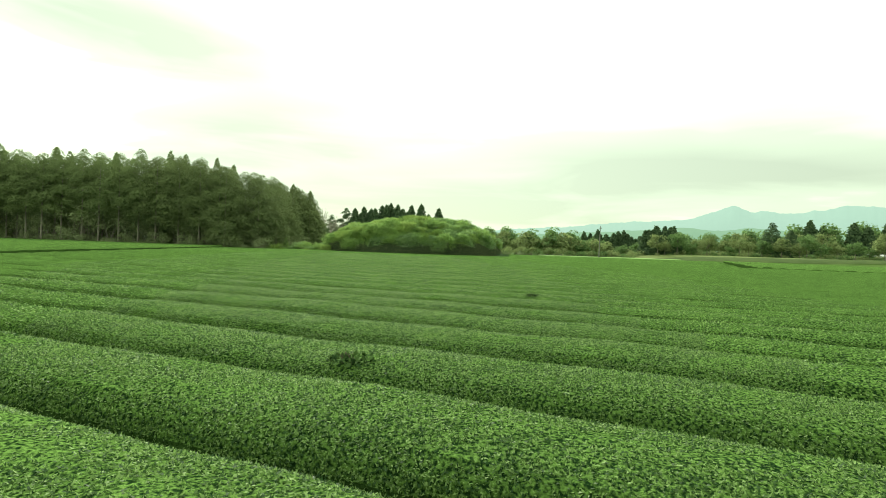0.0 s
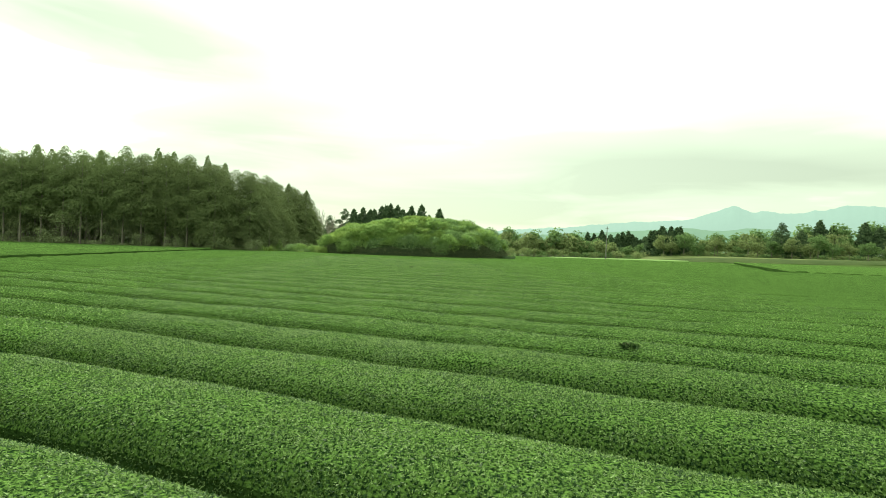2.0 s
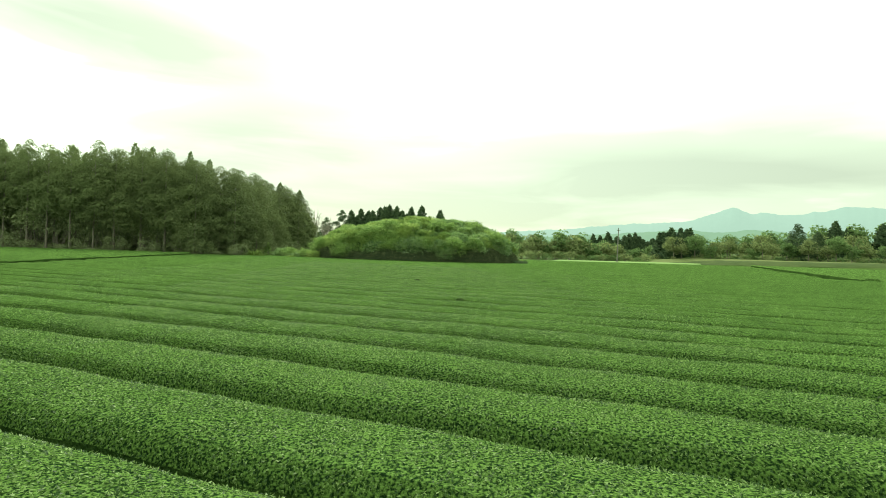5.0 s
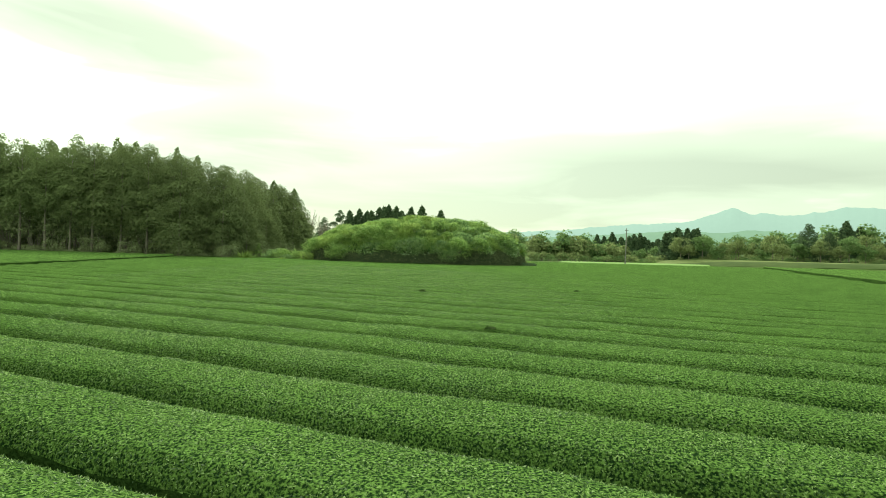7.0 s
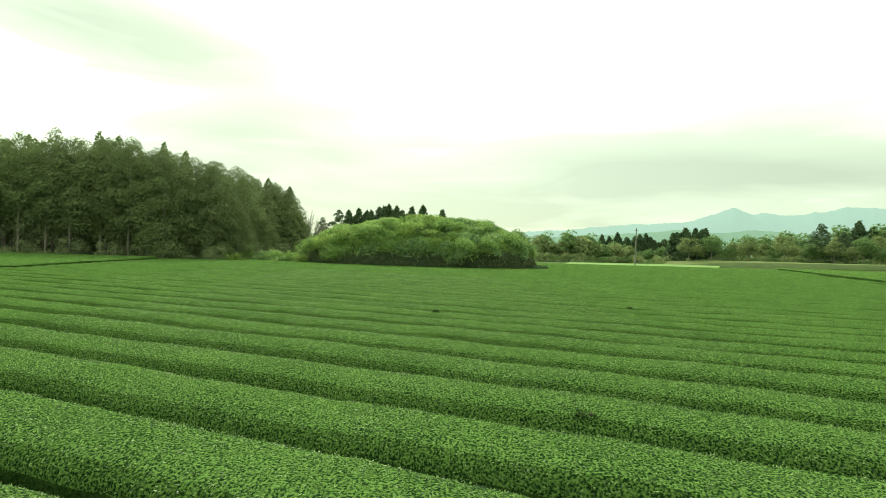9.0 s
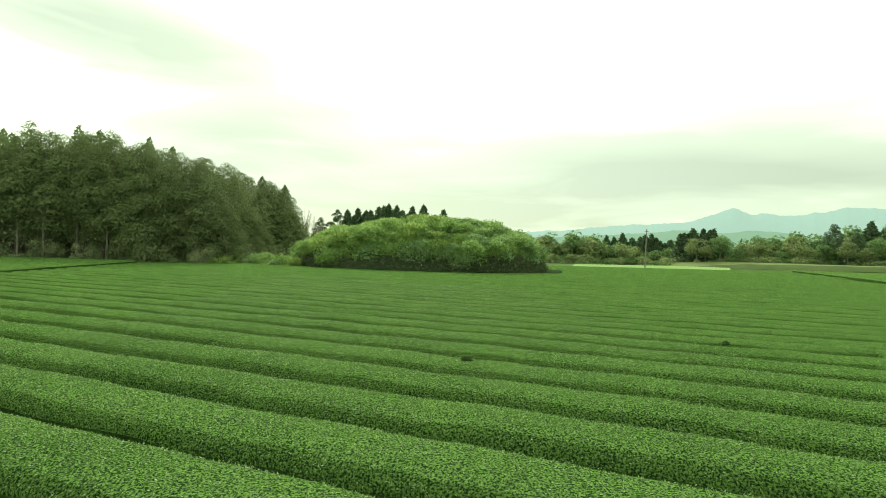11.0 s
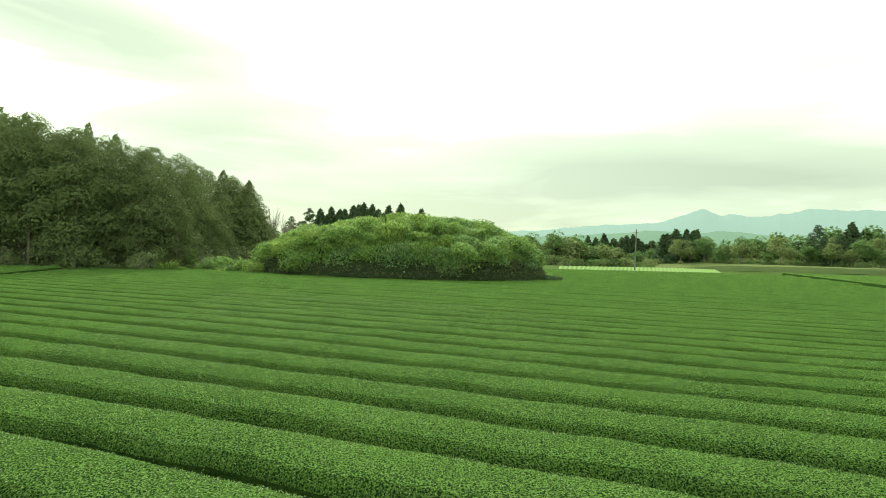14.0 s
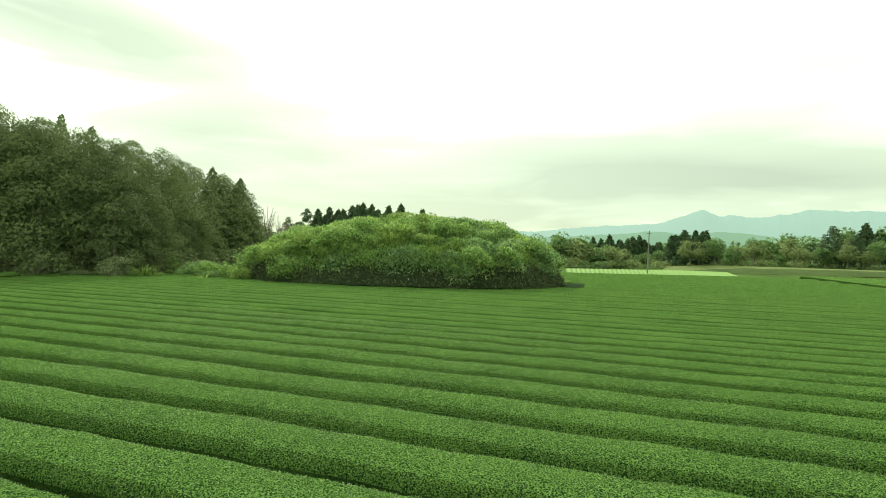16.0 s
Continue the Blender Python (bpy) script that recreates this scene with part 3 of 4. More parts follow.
stand(clump_trees, [(-46.0, 152, 0, 1.08), (-41.6, 154, 0, 1.03), (-45.5, 164, 0, 1.12), (-41.0, 161, 0, 1.0), (-38.0, 158, 0, 0.72), (-43.5, 149, 0, 0.7)], "evergreens beside the wood")
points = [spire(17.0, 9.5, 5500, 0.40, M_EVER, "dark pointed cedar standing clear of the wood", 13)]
stand(points, [(-42.4, 150.5, 0, 1.08), (-38.4, 153.5, 0, 1.0), (-36.6, 157, 0, 0.62), (-47.5, 148, 0, 1.06)], "evergreens beside the wood")
drop(points)
drop(tall + back + skirt + clump_trees)

# undergrowth in and before the wood
under = [shrub(2.6, 3.6, 9, 900, 0.22, M_UNDER, label="shady undergrowth shrub before the wood"),
         shrub(3.8, 4.4, 10, 1000, 0.24, M_UNDER, label="shady undergrowth shrub before the wood")]
stand(under, [(x + rng.uniform(-1, 1), 107.8 + rng.uniform(-0.6, 2.5) + (0.25 * max(0, x + 48)), 0, rng.uniform(0.4, 1.1)) for x in np.arange(-100, -36, 3.3)]
      + [(x + rng.uniform(-0.6, 0.6), 111.5 + rng.uniform(-0.8, 0.8) + 0.35 * max(0, x + 46), 0, rng.uniform(0.95, 1.3) if x > -47 else rng.uniform(0.35, 0.75)) for x in np.arange(-62, -37, 2.4)]
      + [(-39.5 + rng.uniform(-0.8, 0.8), y, 0, rng.uniform(0.9, 1.3)) for y in np.arange(117, 150, 3.0)], "undergrowth of the wood")
drop(under)
inner = [shrub(8.0, 7.0, 22, 1300, 0.32, M_UNDER, label="dark thicket filling the inside of the wood")]
stand(inner, [(x + rng.uniform(-1.5, 1.5), y + rng.uniform(-1.5, 1.5), 0, rng.uniform(0.8, 1.2)) for y in (112.8, 118.5, 124.5, 134) for x in np.arange(-114, -45, 4.2)]
      + [(x, 139 + rng.uniform(-1.5, 1.5), 0, rng.uniform(1.1, 1.3)) for x in np.arange(-124, -46, 3.6)], "undergrowth of the wood")
drop(inner)

# the overgrown mound
MX, MY, MH = -4.0, 118.0, 8.8


def mound_z(x, y):
    a = (x - MX) / np.where(np.asarray(x) < MX, 22.5, 16.6)
    b = (y - MY) / 15.0
    return MH * np.clip(1 - (a * a + b * b), 0, 1) ** 0.53


def mound():
    n = 60
    a = np.linspace(0, 2 * math.pi, n, endpoint=False)
    rows, f = [], []
    for r in 1 - np.linspace(0.0, 1.0, 18) ** 1.6:
        x, y = MX + r * np.where(np.cos(a) < 0, 22.3, 16.4) * np.cos(a), MY + r * 14.8 * np.sin(a)
        rows.append(np.stack([x, y, 0.76 * mound_z(x, y) - 0.1], 1))
    for i in range(17):
        for s in range(n):
            f.append((i * n + s, i * n + (s + 1) % n, (i + 1) * n + (s + 1) % n, (i + 1) * n + s))
    tagged(new("mound", quick("mound", np.concatenate(rows), np.array(f), M_MOUNDSHADE)), "low earth mound wholly grown over with shrubs", "mound")


mound()


def thicket():
    """One unbroken tangle of shrubs and bamboo grass over the mound, in rounded heaps."""
    ob = tagged(new("thicket"), "unbroken tangle of wild shrubs and bamboo grass covering the mound", "thicket", kind="stuff")
    hx, hy = rng.uniform(-27, 14, 150), rng.uniform(101, 126, 150)
    hr, hh = rng.uniform(0.9, 3.0, 150), rng.uniform(0.5, 1.35, 150)

    def top(x, y):
        z = mound_z(x, y) * 0.83
        heap = np.zeros(len(x))
        for i in range(150):
            q = 1 - ((x - hx[i]) ** 2 + (y - hy[i]) ** 2) / hr[i] ** 2
            heap = np.maximum(heap, hh[i] * np.sqrt(np.clip(q, 0, 1)))
        return z + heap * np.clip(z / 2.0, 0.15, 1)

    n = 110000
    r, a = 1.03 * rng.uniform(0, 1, n) ** 0.42, rng.uniform(-math.pi - 0.35, 0.35, n)
    x, y = MX + r * np.where(np.cos(a) < 0, 22.5, 16.6) * np.cos(a), MY + r * 15 * np.sin(a)
    z = top(x, y)
    foot = z < 0.05
    nx, ny = (top(x + 0.12, y) - z) / 0.12, (top(x, y + 0.12) - z) / 0.12
    nrm = np.stack([-nx, -ny, np.ones(n)], 1)
    nrm /= np.linalg.norm(nrm, axis=1)[:, None]
    z = np.where(foot, rng.uniform(0, 0.5, n), z * (1 - 0.5 * rng.uniform(0, 1, n) * np.clip(1 - z / 3.0, 0, 1)))
    pos = np.stack([x, y, z], 1) + nrm * rng.normal(0, 0.12, (n, 1))
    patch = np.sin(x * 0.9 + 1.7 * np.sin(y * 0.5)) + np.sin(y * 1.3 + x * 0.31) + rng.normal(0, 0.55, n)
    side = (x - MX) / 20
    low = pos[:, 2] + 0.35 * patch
    # kind 0: low leaves, painted dark as the shade under the overhang
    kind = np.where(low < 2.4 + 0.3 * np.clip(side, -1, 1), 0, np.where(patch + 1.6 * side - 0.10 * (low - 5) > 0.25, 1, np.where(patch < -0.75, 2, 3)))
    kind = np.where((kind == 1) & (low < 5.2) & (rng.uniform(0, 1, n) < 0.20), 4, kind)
    for k, m, size in ((0, M_MOUNDSHADE, 0.20), (1, M_BUSH2, 0.23), (2, M_REED, 0.25), (3, M_BUSH, 0.22), (4, M_PALELEAF, 0.20)):
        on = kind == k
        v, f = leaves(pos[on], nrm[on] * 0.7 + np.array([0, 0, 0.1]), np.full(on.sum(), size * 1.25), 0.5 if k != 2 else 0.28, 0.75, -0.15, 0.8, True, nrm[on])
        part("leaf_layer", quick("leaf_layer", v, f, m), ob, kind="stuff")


thicket()
wild = [shrub(2.6, 4.0, 14, 1300, 0.25, M_BUSH, label="light green wild shrub growing on the mound"),
        shrub(3.0, 4.4, 15, 1400, 0.26, M_BUSH, label="light green wild shrub growing on the mound"),
        shrub(2.4, 3.8, 13, 1200, 0.26, M_BUSH2, label="grey-green wild shrub growing on the mound"),
        shrub(2.9, 3.6, 13, 1300, 0.24, M_REED, label="yellowish bamboo grass growing on the mound")]


def on_mound(r, a):
    return MX + r * (22.5 if math.cos(a) < 0 else 16.6) * math.cos(a), MY + r * 15 * math.sin(a)


heaps = []
for i in range(64):
    a, r = rng.uniform(-math.pi - 0.2, 0.2), math.sqrt(rng.uniform(0.02, 0.93))
    x, y = on_mound(r, a)
    heaps.append((x, y, max(-0.1, float(mound_z(x, y)) * 0.83 - 0.9), rng.uniform(0.55, 1.05)))
stand([wild[0], wild[3], wild[1]], [h for h in heaps if h[0] < MX + 1], "shrubs of the mound")
stand([wild[2], wild[1], wild[2]], [h for h in heaps if h[0] >= MX + 1], "shrubs of the mound")
stand(wild, [(-26.5, 113.5, 0, 0.85), (-29.5, 115, 0, 0.8), (-32.0, 116.0, 0, 0.6), (-24, 110, 0, 0.7), (-33.5, 112.0, 0, 0.42), (-36.0, 112.5, 0, 0.40), (-27.5, 112.0, 0, 0.6)], "shrubs of the mound")
stand([wild[2]], [(-31.2, 116.8, 0, 0.95)], "shrubs of the mound")
young = conifer(3.3, 1.5, 0.08, 14, 900, 0.2, M_BUSH, "sapling", "slender pale young tree between the wood and the mound", 2.4)
stand([young], [(-34.2, 117.5, 0, 1.0), (-39.5, 113.5, 0, 0.45)])
drop([young])
drop(wild)

def grass_tuft(h, n, label, material, leaf=0.26, slim=0.22):
    """A spray of long arching blades."""
    ob = tagged(new("bamboo_grass"), label, "grass")
    a = rng.uniform(0, 6.28, n)
    base = np.stack([0.5 * np.sqrt(rng.uniform(0, 1, n)) * np.cos(a), 0.5 * np.sqrt(rng.uniform(0, 1, n)) * np.sin(a), np.zeros(n)], 1)
    out = np.stack([np.cos(a), np.sin(a), np.zeros(n)], 1)
    ln = h * rng.uniform(0.6, 1.1, n)[:, None]
    mid = base + out * ln * 0.18 + np.array([0, 0, 0.65]) * ln
    tip = base + out * ln * rng.uniform(0.3, 0.65, n)[:, None] + np.array([0, 0, 0.9]) * ln * rng.uniform(0.7, 1.05, n)[:, None]
    sd = np.stack([-np.sin(a), np.cos(a), np.zeros(n)], 1) * 0.035
    v = np.stack([base - sd, base + sd, mid + sd * 1.2, mid - sd * 1.2, tip + sd * 0.2, tip - sd * 0.2], 1).reshape(-1, 3)
    k = np.arange(n)[:, None] * 6
    f = np.concatenate([k + [0, 1, 2, 3], k + [3, 2, 4, 5]])
    part("blade_mass", quick("blade_mass", v, f, material), ob, kind="stuff")
    sp = rng.integers(0, n, n * 3)
    q = mid[sp] + (tip[sp] - mid[sp]) * rng.uniform(-0.3, 1.0, (len(sp), 1))
    lv, lf = leaves(q, out[sp] * 0.6 + np.array([0, 0, -0.1]), np.full(len(sp), leaf), slim, 0.5, -0.1, 1.0, True)
    part("leaf_layer", quick("leaf_layer", lv, lf, material), ob, kind="stuff")
    return ob


tufts = [grass_tuft(2.1, 110, "tall pale bamboo grass sprouting on the mound", M_REED), grass_tuft(1.6, 100, "tall pale bamboo grass sprouting on the mound", M_REED)]
sprays = [grass_tuft(1.9, 26, "arching spray of pale leaves on the mound", M_PALELEAF, 0.22, 0.5), grass_tuft(2.0, 60, "arching shrub shoots on the mound", M_BUSH, 0.24, 0.45)]
pl, pale, top = [], [], []
for i in range(70):
    a, r = rng.uniform(-math.pi, 0), math.sqrt(rng.uniform(0.02, 0.8))
    x, y = on_mound(r, a)
    p = (x, y, float(mound_z(x, y)) * 0.83 - rng.uniform(0.3, 0.7), rng.uniform(0.6, 1.0))
    (pl if x < MX - 3 or r < 0.5 else pale if i % 3 else top).append(p)
for i in range(44):                             # shoots along the skyline
    x = MX - 21 + 38 * i / 43 + rng.uniform(-0.5, 0.5)
    y = MY + rng.uniform(-4, 2)
    top.append((x, y, float(mound_z(x, y)) * 0.83 + rng.uniform(-0.3, 0.4), rng.uniform(0.6, 1.0)))
stand(tufts, pl, "bamboo grass of the mound")
stand([sprays[0], sprays[1]], pale, "sprays of the mound")
stand([sprays[1], tufts[1]], top, "sprays of the mound")
stand(tufts, [(-34.5, 111.0, 0, 1.0), (-33.8, 111.4, 0, 0.8), (-37.0, 112.0, 0, 0.5), (-39.0, 111.0, 0, 0.5), (-41.5, 108.5, 0, 0.45), (-31.5, 111.5, 0, 0.5), (-28.0, 110.8, 0, 0.6)], "bamboo grass of the mound")
drop(tufts + sprays)

# dark cedars far behind the mound
far_c = [spire(20.9, 12.0, 2200, 1.2, M_DARK, "far dark pointed cedar"),
         spire(19.3, 11.5, 2000, 1.2, M_DARK, "far dark pointed cedar")]
stand(far_c, [(-44 + i * 2.1 + rng.uniform(-0.5, 0.5), 266 + rng.uniform(-3, 3), 0, (0.95 + 0.1 * min(1, i / 7) + rng.uniform(-0.05, 0.04))) for i in range(12)]
      + [(-45 + i * 2.6, 274, 0, 0.82 + 0.01 * i) for i in range(9)] + [(-29, 268, 0, 1.16), (-26.8, 267, 0, 1.12), (-16.6, 268, 0, 1.16), (-11.6, 268, 0, 1.13), (-2.9, 268, 0, 1.12), (-18.8, 270, 0, 0.94), (-14, 270, 0, 0.9), (-8, 272, 0, 0.9),
         (3, 272, 0, 0.84), (9, 270, 0, 0.8)], "far cedars")
beside = [conifer(16.8, 9.5, 0.02, 26, 2600, 0.6, M_DARK, "evergreen_tree", "far dark domed evergreen beside the mound", 2.2),
          conifer(20.3, 9.0, 0.30, 16, 2200, 0.6, M_DARK, "pine_tree", "far loose dark pine beside the mound", 3.0)]
stand(beside, [(-55.2, 264, 0, 1.0), (-48.2, 264, 0, 1.0)], "far cedars")
drop(beside)
# two dark cedar clumps on the right
dense = [spire(17.0, 9.5, 1800, 1.4, M_DARK, "dark cedar in a dense clump"),
         spire(15.5, 10.0, 1800, 1.4, M_DARK, "dark cedar in a dense clump")]
stand(dense, [(100.5, 268, 0, 0.84), (102.5, 265, 0, 0.93), (104.5, 265, 0, 0.97), (106.5, 266, 0, 0.94), (108.5, 264, 0, 0.97), (110.5, 262, 0, 1.04), (112.5, 263, 0, 0.97), (114, 265, 0, 0.85),
              (107.5, 261, 0, 0.82), (110, 267, 0, 0.9), (104, 261, 0, 0.8), (101.5, 262, 0, 0.72), (106, 260, 0, 0.74), (109.5, 260, 0, 0.78), (112.5, 260, 0, 0.76), (102.5, 269, 0, 0.95), (107, 270, 0, 0.98)], "dark cedars by the orchard")
stand(dense, [(78 + i * 1.25 + rng.uniform(-0.6, 0.6), 298 + rng.uniform(-5, 5), 0, 0.78 + rng.uniform(-0.10, 0.12)) for i in range(28)], "dark cedars by the orchard")
stand(dense, [(176 + i * 7.5 + rng.uniform(-2, 2), 258 - i * 2 + rng.uniform(-3, 3), 2.0, rng.uniform(0.95, 1.15)) for i in range(8)], "dark cedars by the orchard")
drop(far_c + dense)

# broad woods and scrub behind the fields on the right
wood = [broadleaf(11, 10, -0.05, 24, 1200, 0.85, M_WOOD, label="far rounded broadleaf tree of the woods"),
        broadleaf(10, 11, -0.05, 24, 1200, 0.85, M_WOOD, label="far rounded broadleaf tree of the woods"),
        broadleaf(9.5, 10, -0.05, 22, 1200, 0.85, M_OLIVE, label="far olive-green tree of the woods")]
stand(wood, [(-120 + i * 4.2 + rng.uniform(-2, 2), 322 + rng.uniform(-8, 22), 0, rng.uniform(0.8, 1.25)) for i in range(98)], "far woods")
stand(wood, [(-52, 270, 0, 1.05), (-58, 270, 0, 1.0), (-46, 272, 0, 1.15)] + [(24 + i * 3.6 + rng.uniform(-1.5, 1.5), 276 + rng.uniform(-4, 12), 0, rng.uniform(0.95, 1.35) - 0.5 * min(1, max(0, i - 13) / 5)) for i in range(26)], "far woods")
stand(wood, [(118 + i * 4.5 + rng.uniform(-2, 2), 272 + rng.uniform(-6, 22) - i * 0.8, 2.0, rng.uniform(0.9, 1.2) + 0.6 * min(1, max(0, i - 3) / 14)) for i in range(34)] + [(205 + i * 5.0, 214 - i * 3.0 + rng.uniform(-2, 2), 2.0, rng.uniform(0.6, 0.9)) for i in range(9)], "far woods")
drop(wood)
scrub = [shrub(2.4, 5.0, 9, 420, 0.4, M_WOOD, label="low scrub along the far field edge"),
         shrub(3.0, 5.5, 9, 420, 0.4, M_OLIVE, label="low scrub along the far field edge")]
stand(scrub, [(26 + i * 3.4 + rng.uniform(-1, 1), 262 + rng.uniform(-5, 5), 0, rng.uniform(0.8, 1.5)) for i in range(24)], "scrub of the field edge")
stand(scrub, [(106 + i * 4.0 + rng.uniform(-1, 1), 252 - i * 2.1 + rng.uniform(-2, 6), 1.5, rng.uniform(0.5, 1.1)) for i in range(26)]
      + [(106 + i * 3.0 + rng.uniform(-1, 1), 262 - i * 1.5 + rng.uniform(-2, 2), 2.0, rng.uniform(0.9, 1.3)) for i in range(36)], "scrub of the field edge")
drop(scrub)
orchard = [broadleaf(9.8, 8.5, 0.16, 22, 2400, 0.42, M_OLIVE, label="loose olive-green tree with a forked trunk"),
           broadleaf(8.0, 9.0, 0.14, 20, 2200, 0.42, M_OLIVE, label="loose olive-green tree with a forked trunk"),
           broadleaf(11.0, 8.0, 0.12, 24, 2600, 0.42, M_WOOD, label="leafy green tree by the orchard bank"),
           broadleaf(7.0, 6.5, 0.10, 16, 1600, 0.42, M_WOOD, label="leafy green tree by the orchard bank")]
pl = []
for i in range(32):
    x = 102 + i * 3.6 + rng.uniform(-1.2, 1.2)
    y = 252 - (x - 104) * 0.55 + rng.uniform(-4, 7)
    pl.append((x, y, float(bank(x, y)) - 0.1, rng.uniform(0.75, 1.15)))
stand(orchard, pl, "orchard trees")
foot_scrub = [shrub(2.2, 4.6, 9, 500, 0.36, M_OLIVE, label="low olive scrub under the orchard trees"), shrub(1.8, 4.2, 9, 500, 0.36, M_WOOD, label="low green scrub under the orchard trees")]
stand(foot_scrub, [(x + rng.uniform(-2, 2), y - rng.uniform(1, 5), max(0.0, float(bank(x, y - 3)) - 0.2), rng.uniform(0.4, 0.9)) for x, y, z, k in pl], "scrub of the orchard")
drop(foot_scrub)
drop(orchard)
big = conifer(14.2, 9.0, 0.05, 30, 3600, 0.5, M_DARK, "evergreen_tree", "large dark domed evergreen above the orchard", point=2.4)
stand([big], [(144.0, 236, 2.4, 1.12), (151, 234, 2.4, 0.9)])
drop([big])

# ---- power pole ----
def power_pole(x, y):
    ob = tagged(new("power_pole"), "slim grey concrete power pole beside the field", "utility pole")
    ob.matrix_world = pose(x, y, 0, 0, 1.2, 0)
    v, f = tube([(0, 0, -0.3), (0, 0, 6), (0, 0, 11.4)], [0.19, 0.15, 0.11], 10)
    part("pole", quick("pole", v, f, M_POLE), ob)
    v, f = box(-0.5, -0.06, 10.6, 0.5, 0.06, 10.74)
    part("crossarm", quick("crossarm", v, f, M_POLE), ob)
    for i in (-0.42, 0.0, 0.42):
        v, f = tube([(i, 0, 10.72), (i, 0, 10.95)], [0.07, 0.05], 8)
        part("insulator", quick("insulator", v, f, M_ROOF), ob)


power_pole(52.9, 183.6)

# ---- pale young tea beyond the big field ----
def pale_row(i, n):
    """Low pale rows that run away from the big field's far end."""
    f = i / (n - 1)
    near, far = np.array([29 + 43 * f, 169 + 7 * f]), np.array([43 + 69 * f, 218 + 32 * f])
    d = (far - near) / np.linalg.norm(far - near)
    sd = np.array([d[1], -d[0]])
    u = np.array([-1.04, -1.0, -0.8, -0.3, 0.3, 0.8, 1.0, 1.04])
    zz = np.array([-0.02, 0.25, 0.55, 0.68, 0.68, 0.55, 0.25, -0.02])
    S = np.linspace(0, np.linalg.norm(far - near), 24)
    Sg, Ug = np.meshgrid(S, u, indexing="ij")
    Ug = Ug * (0.50 + 0.34 * Sg / S[-1])
    Z = np.tile(zz, (24, 1)) + rng.normal(0, 0.02, Sg.shape)
    Z[0], Z[-1] = -0.02, -0.02
    v = np.stack([near[0] + d[0] * Sg + sd[0] * Ug, near[1] + d[1] * Sg + sd[1] * Ug, Z], -1).reshape(-1, 3)
    m = len(u)
    q = (np.arange(23)[:, None] * m + np.arange(m - 1)).ravel()
    tagged(new("young_tea_hedge", quick("young_tea_hedge", v, np.stack([q, q + m, q + m + 1, q + 1], 1), M_PALE)),
           "pale yellow-green row of young tea beyond the field", "tea hedge", "young tea hedges")


for i in range(40):
    pale_row(i, 40)


# ---- dry bank and pale verge before the orchard ----
M_DRY = mat("dry_grass", (0.080, 0.105, 0.038), (0.150, 0.172, 0.076), 0.3, 0.95, 0.6, 4.0, spec=0.03)


def strip(name, label, q0, q1, material, hump):
    t = np.linspace(0, 1, 60)
    rows = []
    for q in np.linspace(q0, q1, 9):
        x = 80 + 125 * t + q * 20
        y = 214 - 70 * t + 24 * np.exp(-((t - 0.1) / 0.3) ** 2) + q * 34
        rise = hump * math.sin(math.pi * (q - q0) / (q1 - q0))
        rows.append(np.stack([x, y, bank(x, y) + 0.10 + rise + 0.06 * np.sin(t * 90 + q * 31) + 0.05 * np.sin(t * 37 + q * 50)], 1))
    n = len(t)
    i = (np.arange(8)[:, None] * n + np.arange(n - 1)).ravel()
    tagged(new(name, quick(name, np.concatenate(rows), np.stack([i, i + 1, i + n + 1, i + n], 1), material)), label, "bank", kind="structure")


strip("bank", "dry olive-brown bank between the field and the orchard", 0.0, 0.28, M_SOIL, 0.35)
strip("verge", "pale dry grass under the orchard trees", 0.285, 1.1, M_DRY, 0.1)

# ---- clipped dark hedge beside the mound ----
def dark_hedge(x0, y0, x1, y1, w, h):
    ob = tagged(new("clipped_hedge"), "short dark clipped hedge at the end of the mound", "hedge")
    n = 14
    prof = np.array([(-0.5, -0.02), (-0.52, 0.5), (-0.42, 0.9), (0, 1.0), (0.42, 0.9), (0.52, 0.5), (0.5, -0.02)])
    d = np.array([x1 - x0, y1 - y0]); ln = np.linalg.norm(d); d /= ln
    sd = np.array([-d[1], d[0]])
    v = []
    for i in range(n):
        e = 0.55 if i in (0, n - 1) else 1.0
        for a, z in prof:
            p = np.array([x0, y0]) + d * ln * i / (n - 1) + sd * a * w * e
            v.append((p[0], p[1], z * h * (0.85 + 0.15 * e) + rng.normal(0, 0.02)))
    m = len(prof)
    f = [(i * m + j, (i + 1) * m + j, (i + 1) * m + j + 1, i * m + j + 1) for i in range(n - 1) for j in range(m - 1)]
    f += [(0, 1, 5, 6), (1, 2, 4, 5), ((n - 1) * m + 6, (n - 1) * m + 5, (n - 1) * m + 1, (n - 1) * m)]
    v = np.array(v)
    part("body", quick("body", v, np.array(f), M_DARK), ob)
    p = np.concatenate([v[(rng.integers(0, len(v), 1500))] + rng.normal(0, 0.12, (1500, 3))])
    p = p[p[:, 2] > 0.1]
    lv, lf = leaves(p, np.tile([0, 0, 0.6], (len(p), 1)), np.full(len(p), 0.12), 0.6, 0.7, -0.2, 0.5, True)
    part("leaf_layer", quick("leaf_layer", lv, lf, M_DARK), ob, kind="stuff")


dark_hedge(10.9, 110.5, 13.2, 111.4, 1.2, 1.15)

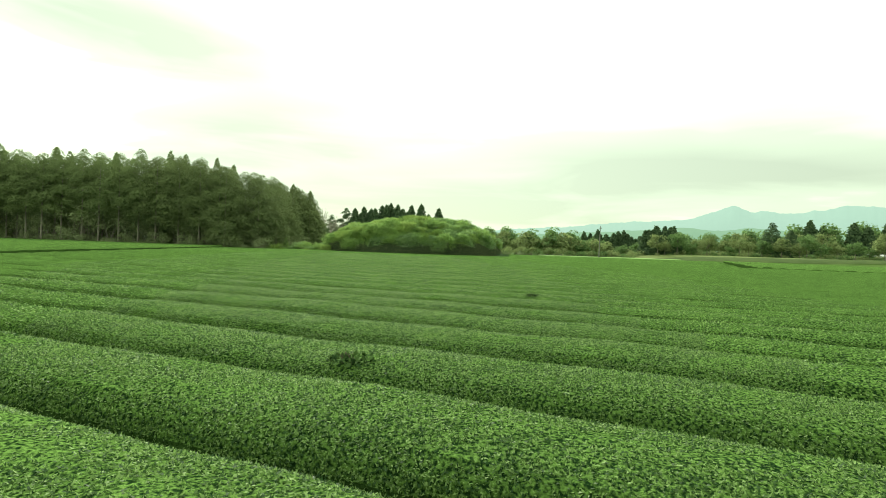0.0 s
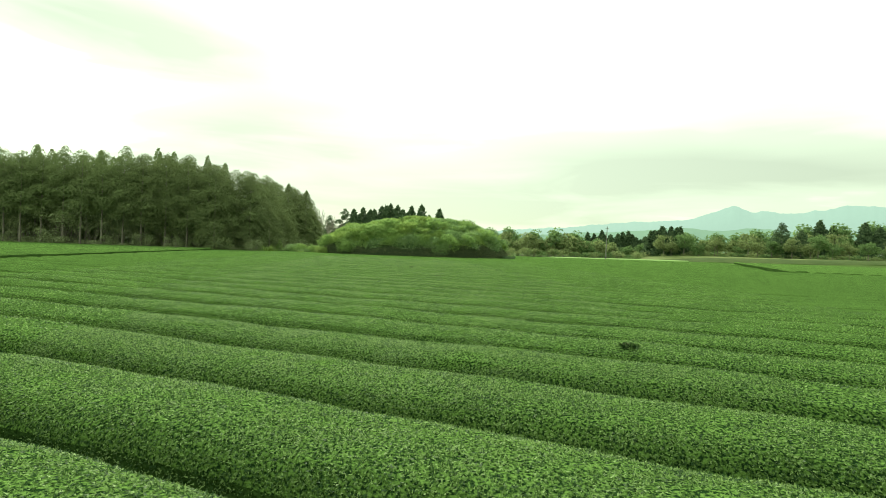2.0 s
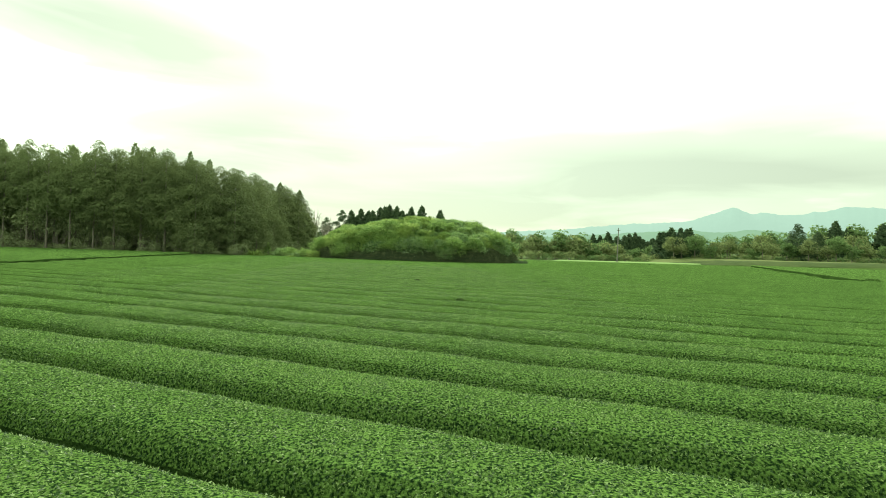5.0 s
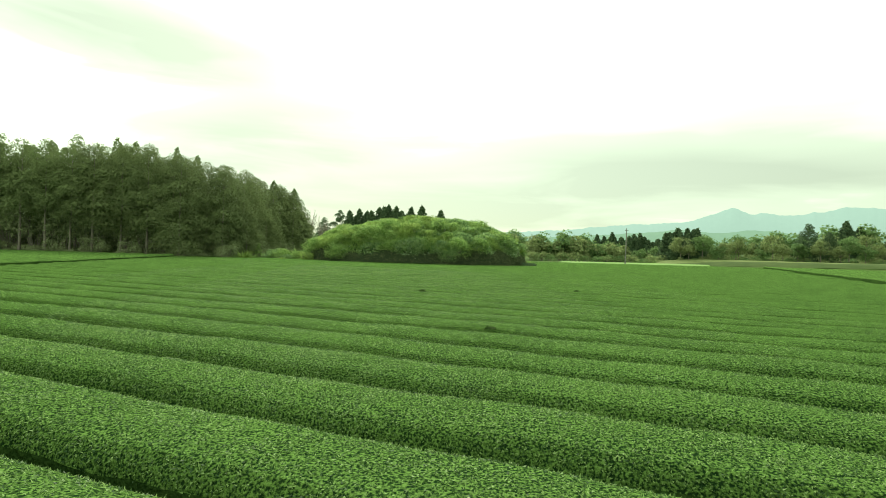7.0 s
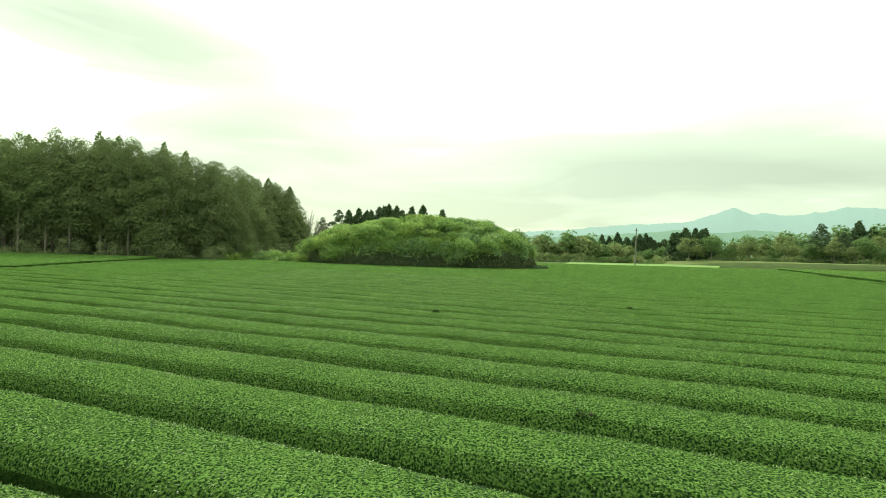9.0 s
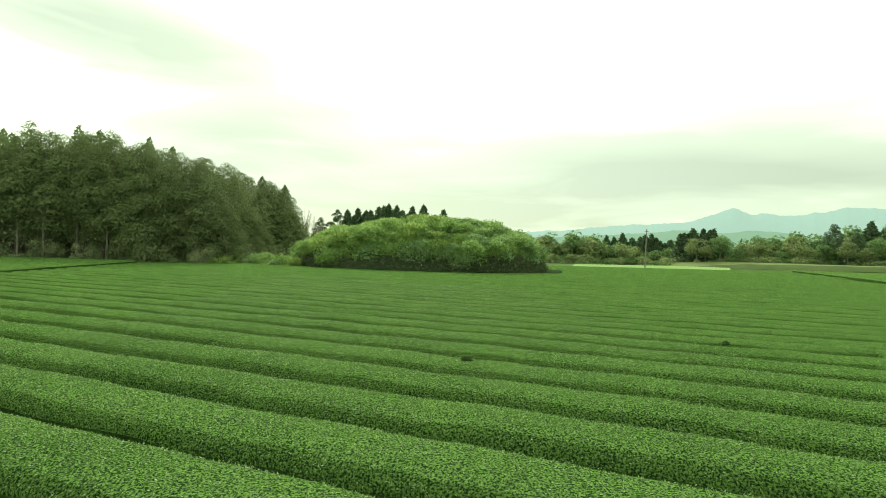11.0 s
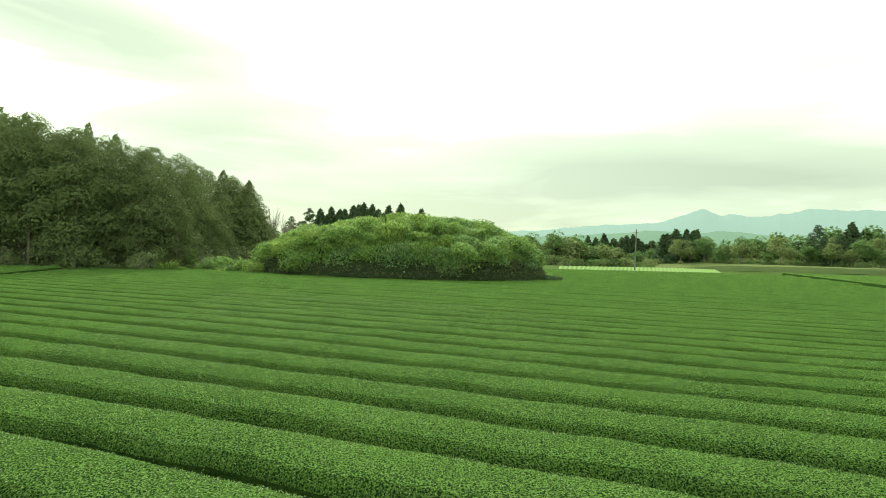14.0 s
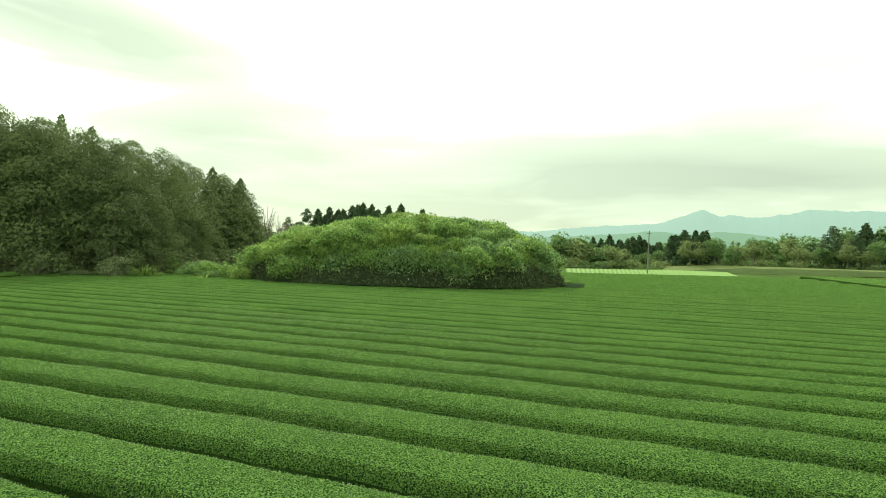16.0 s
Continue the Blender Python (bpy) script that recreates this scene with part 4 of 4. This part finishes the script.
# ---- shed at the right end of the orchard ----
def shed(x, y, z, turn):
    ob = tagged(new("shed"), "low farm shed with a pale sheet-metal roof", "shed")
    ob.matrix_world = pose(x, y, z, 0, 0, turn)
    v, f = box(-6, -3.5, -0.6, 6, 3.5, 2.4)
    part("wall", quick("wall", v, f, M_WALL), ob)
    v = np.array([(-6.5, -4, 2.35), (6.5, -4, 2.35), (6.5, 0, 3.5), (-6.5, 0, 3.5), (-6.5, 4, 2.35), (6.5, 4, 2.35),
                  (-6.5, -4, 2.47), (6.5, -4, 2.47), (6.5, 0, 3.62), (-6.5, 0, 3.62), (-6.5, 4, 2.47), (6.5, 4, 2.47)], float)
    f = np.array([(6, 7, 8, 9), (9, 8, 11, 10), (3, 2, 1, 0), (4, 5, 2, 3), (0, 1, 7, 6), (5, 4, 10, 11), (1, 2, 8, 7), (2, 5, 11, 8), (3, 0, 6, 9), (4, 3, 9, 10)])
    part("roof", quick("roof", v, f, M_ROOF), ob)
    v, f = box(1.0, -3.56, 0.0, 3.4, -3.5, 2.1)
    part("door", quick("door", v, f, M_ROOF), ob)


# ---- bare tree between the wood and the mound ----
def bare_tree(x, y, h):
    ob = tagged(new("bare_tree"), "thin leafless tree with upright pale twigs", "tree")
    ob.matrix_world = pose(x, y, 0)
    v, f = tube([(0, 0, -0.2), (0.1, 0, h * 0.4), (0.0, 0.1, h * 0.7)], [0.16, 0.11, 0.06], 6)
    part("trunk", quick("trunk", v, f, M_BARK), ob)
    br = []
    for i in range(15):
        a, z0 = i * 2.4, h * rng.uniform(0.3, 0.65)
        r, z1 = rng.uniform(0.8, 2.6), h * rng.uniform(0.72, 1.0)
        mid = np.array([r * 0.6 * math.cos(a), r * 0.6 * math.sin(a), (z0 + z1) / 2])
        br.append(tube([(0, 0, z0), mid, (r * math.cos(a), r * math.sin(a), z1)], [0.08, 0.055, 0.025], 4))
        for q in range(3):
            b = a + rng.uniform(-1.2, 1.2)
            k = rng.uniform(0.7, 1.5)
            br.append(tube([mid * (1 - 0.15 * q), mid + [k * math.cos(b), k * math.sin(b), rng.uniform(0.8, 1.9)]], [0.035, 0.014], 3))
    v, f = joined(br)
    part("branchwork", quick("branchwork", v, f, M_BARK), ob)


shed(192, 234, 2.2, -35)
bare_tree(-43.0, 190, 15.0)
bare_tree(-40.4, 193, 13.0)
bare_tree(-38.6, 197, 12.0)


# ---- dark patches for hollows in the tea ----
def withered_patch(x, y, r):
    ob = tagged(new("withered_patch"), "small dark patch set into the clipped tea for a hollow", "plant")
    w = (x * NRM[0] + y * NRM[1] - FIRST + 0.72 + PITCH / 2) % PITCH - PITCH / 2
    ob.matrix_world = pose(x, y, float(bed_height(np.array(w))) - 0.03)
    # dark leaves stand in for the shade inside a gap in the bushes
    n = 190
    a, q = rng.uniform(0, 6.28, n), np.sqrt(rng.uniform(0, 1, n)) * r * 1.15
    p = np.stack([q * np.cos(a) * 1.3, q * np.sin(a), rng.uniform(0.02, 0.06, n)], 1)
    v, f = leaves(p, np.tile([0, 0, 0.3], (n, 1)), np.full(n, 0.065), 0.6, 0.8, -0.2, 0.5)
    part("old_foliage", quick("old_foliage", v, f, M_HOLLOW), ob, kind="stuff")
    tw = [tube([(0, 0, -0.2), (dx * 0.5, dy * 0.5, 0.0), (dx, dy, 0.10)], [0.012, 0.009, 0.004], 4) for dx, dy in rng.uniform(-r, r, (9, 2))]
    v, f = joined(tw)
    part("twigwork", quick("twigwork", v, f, M_STEM), ob)


for px, py, r in PATCHES:
    withered_patch(px, py, r)
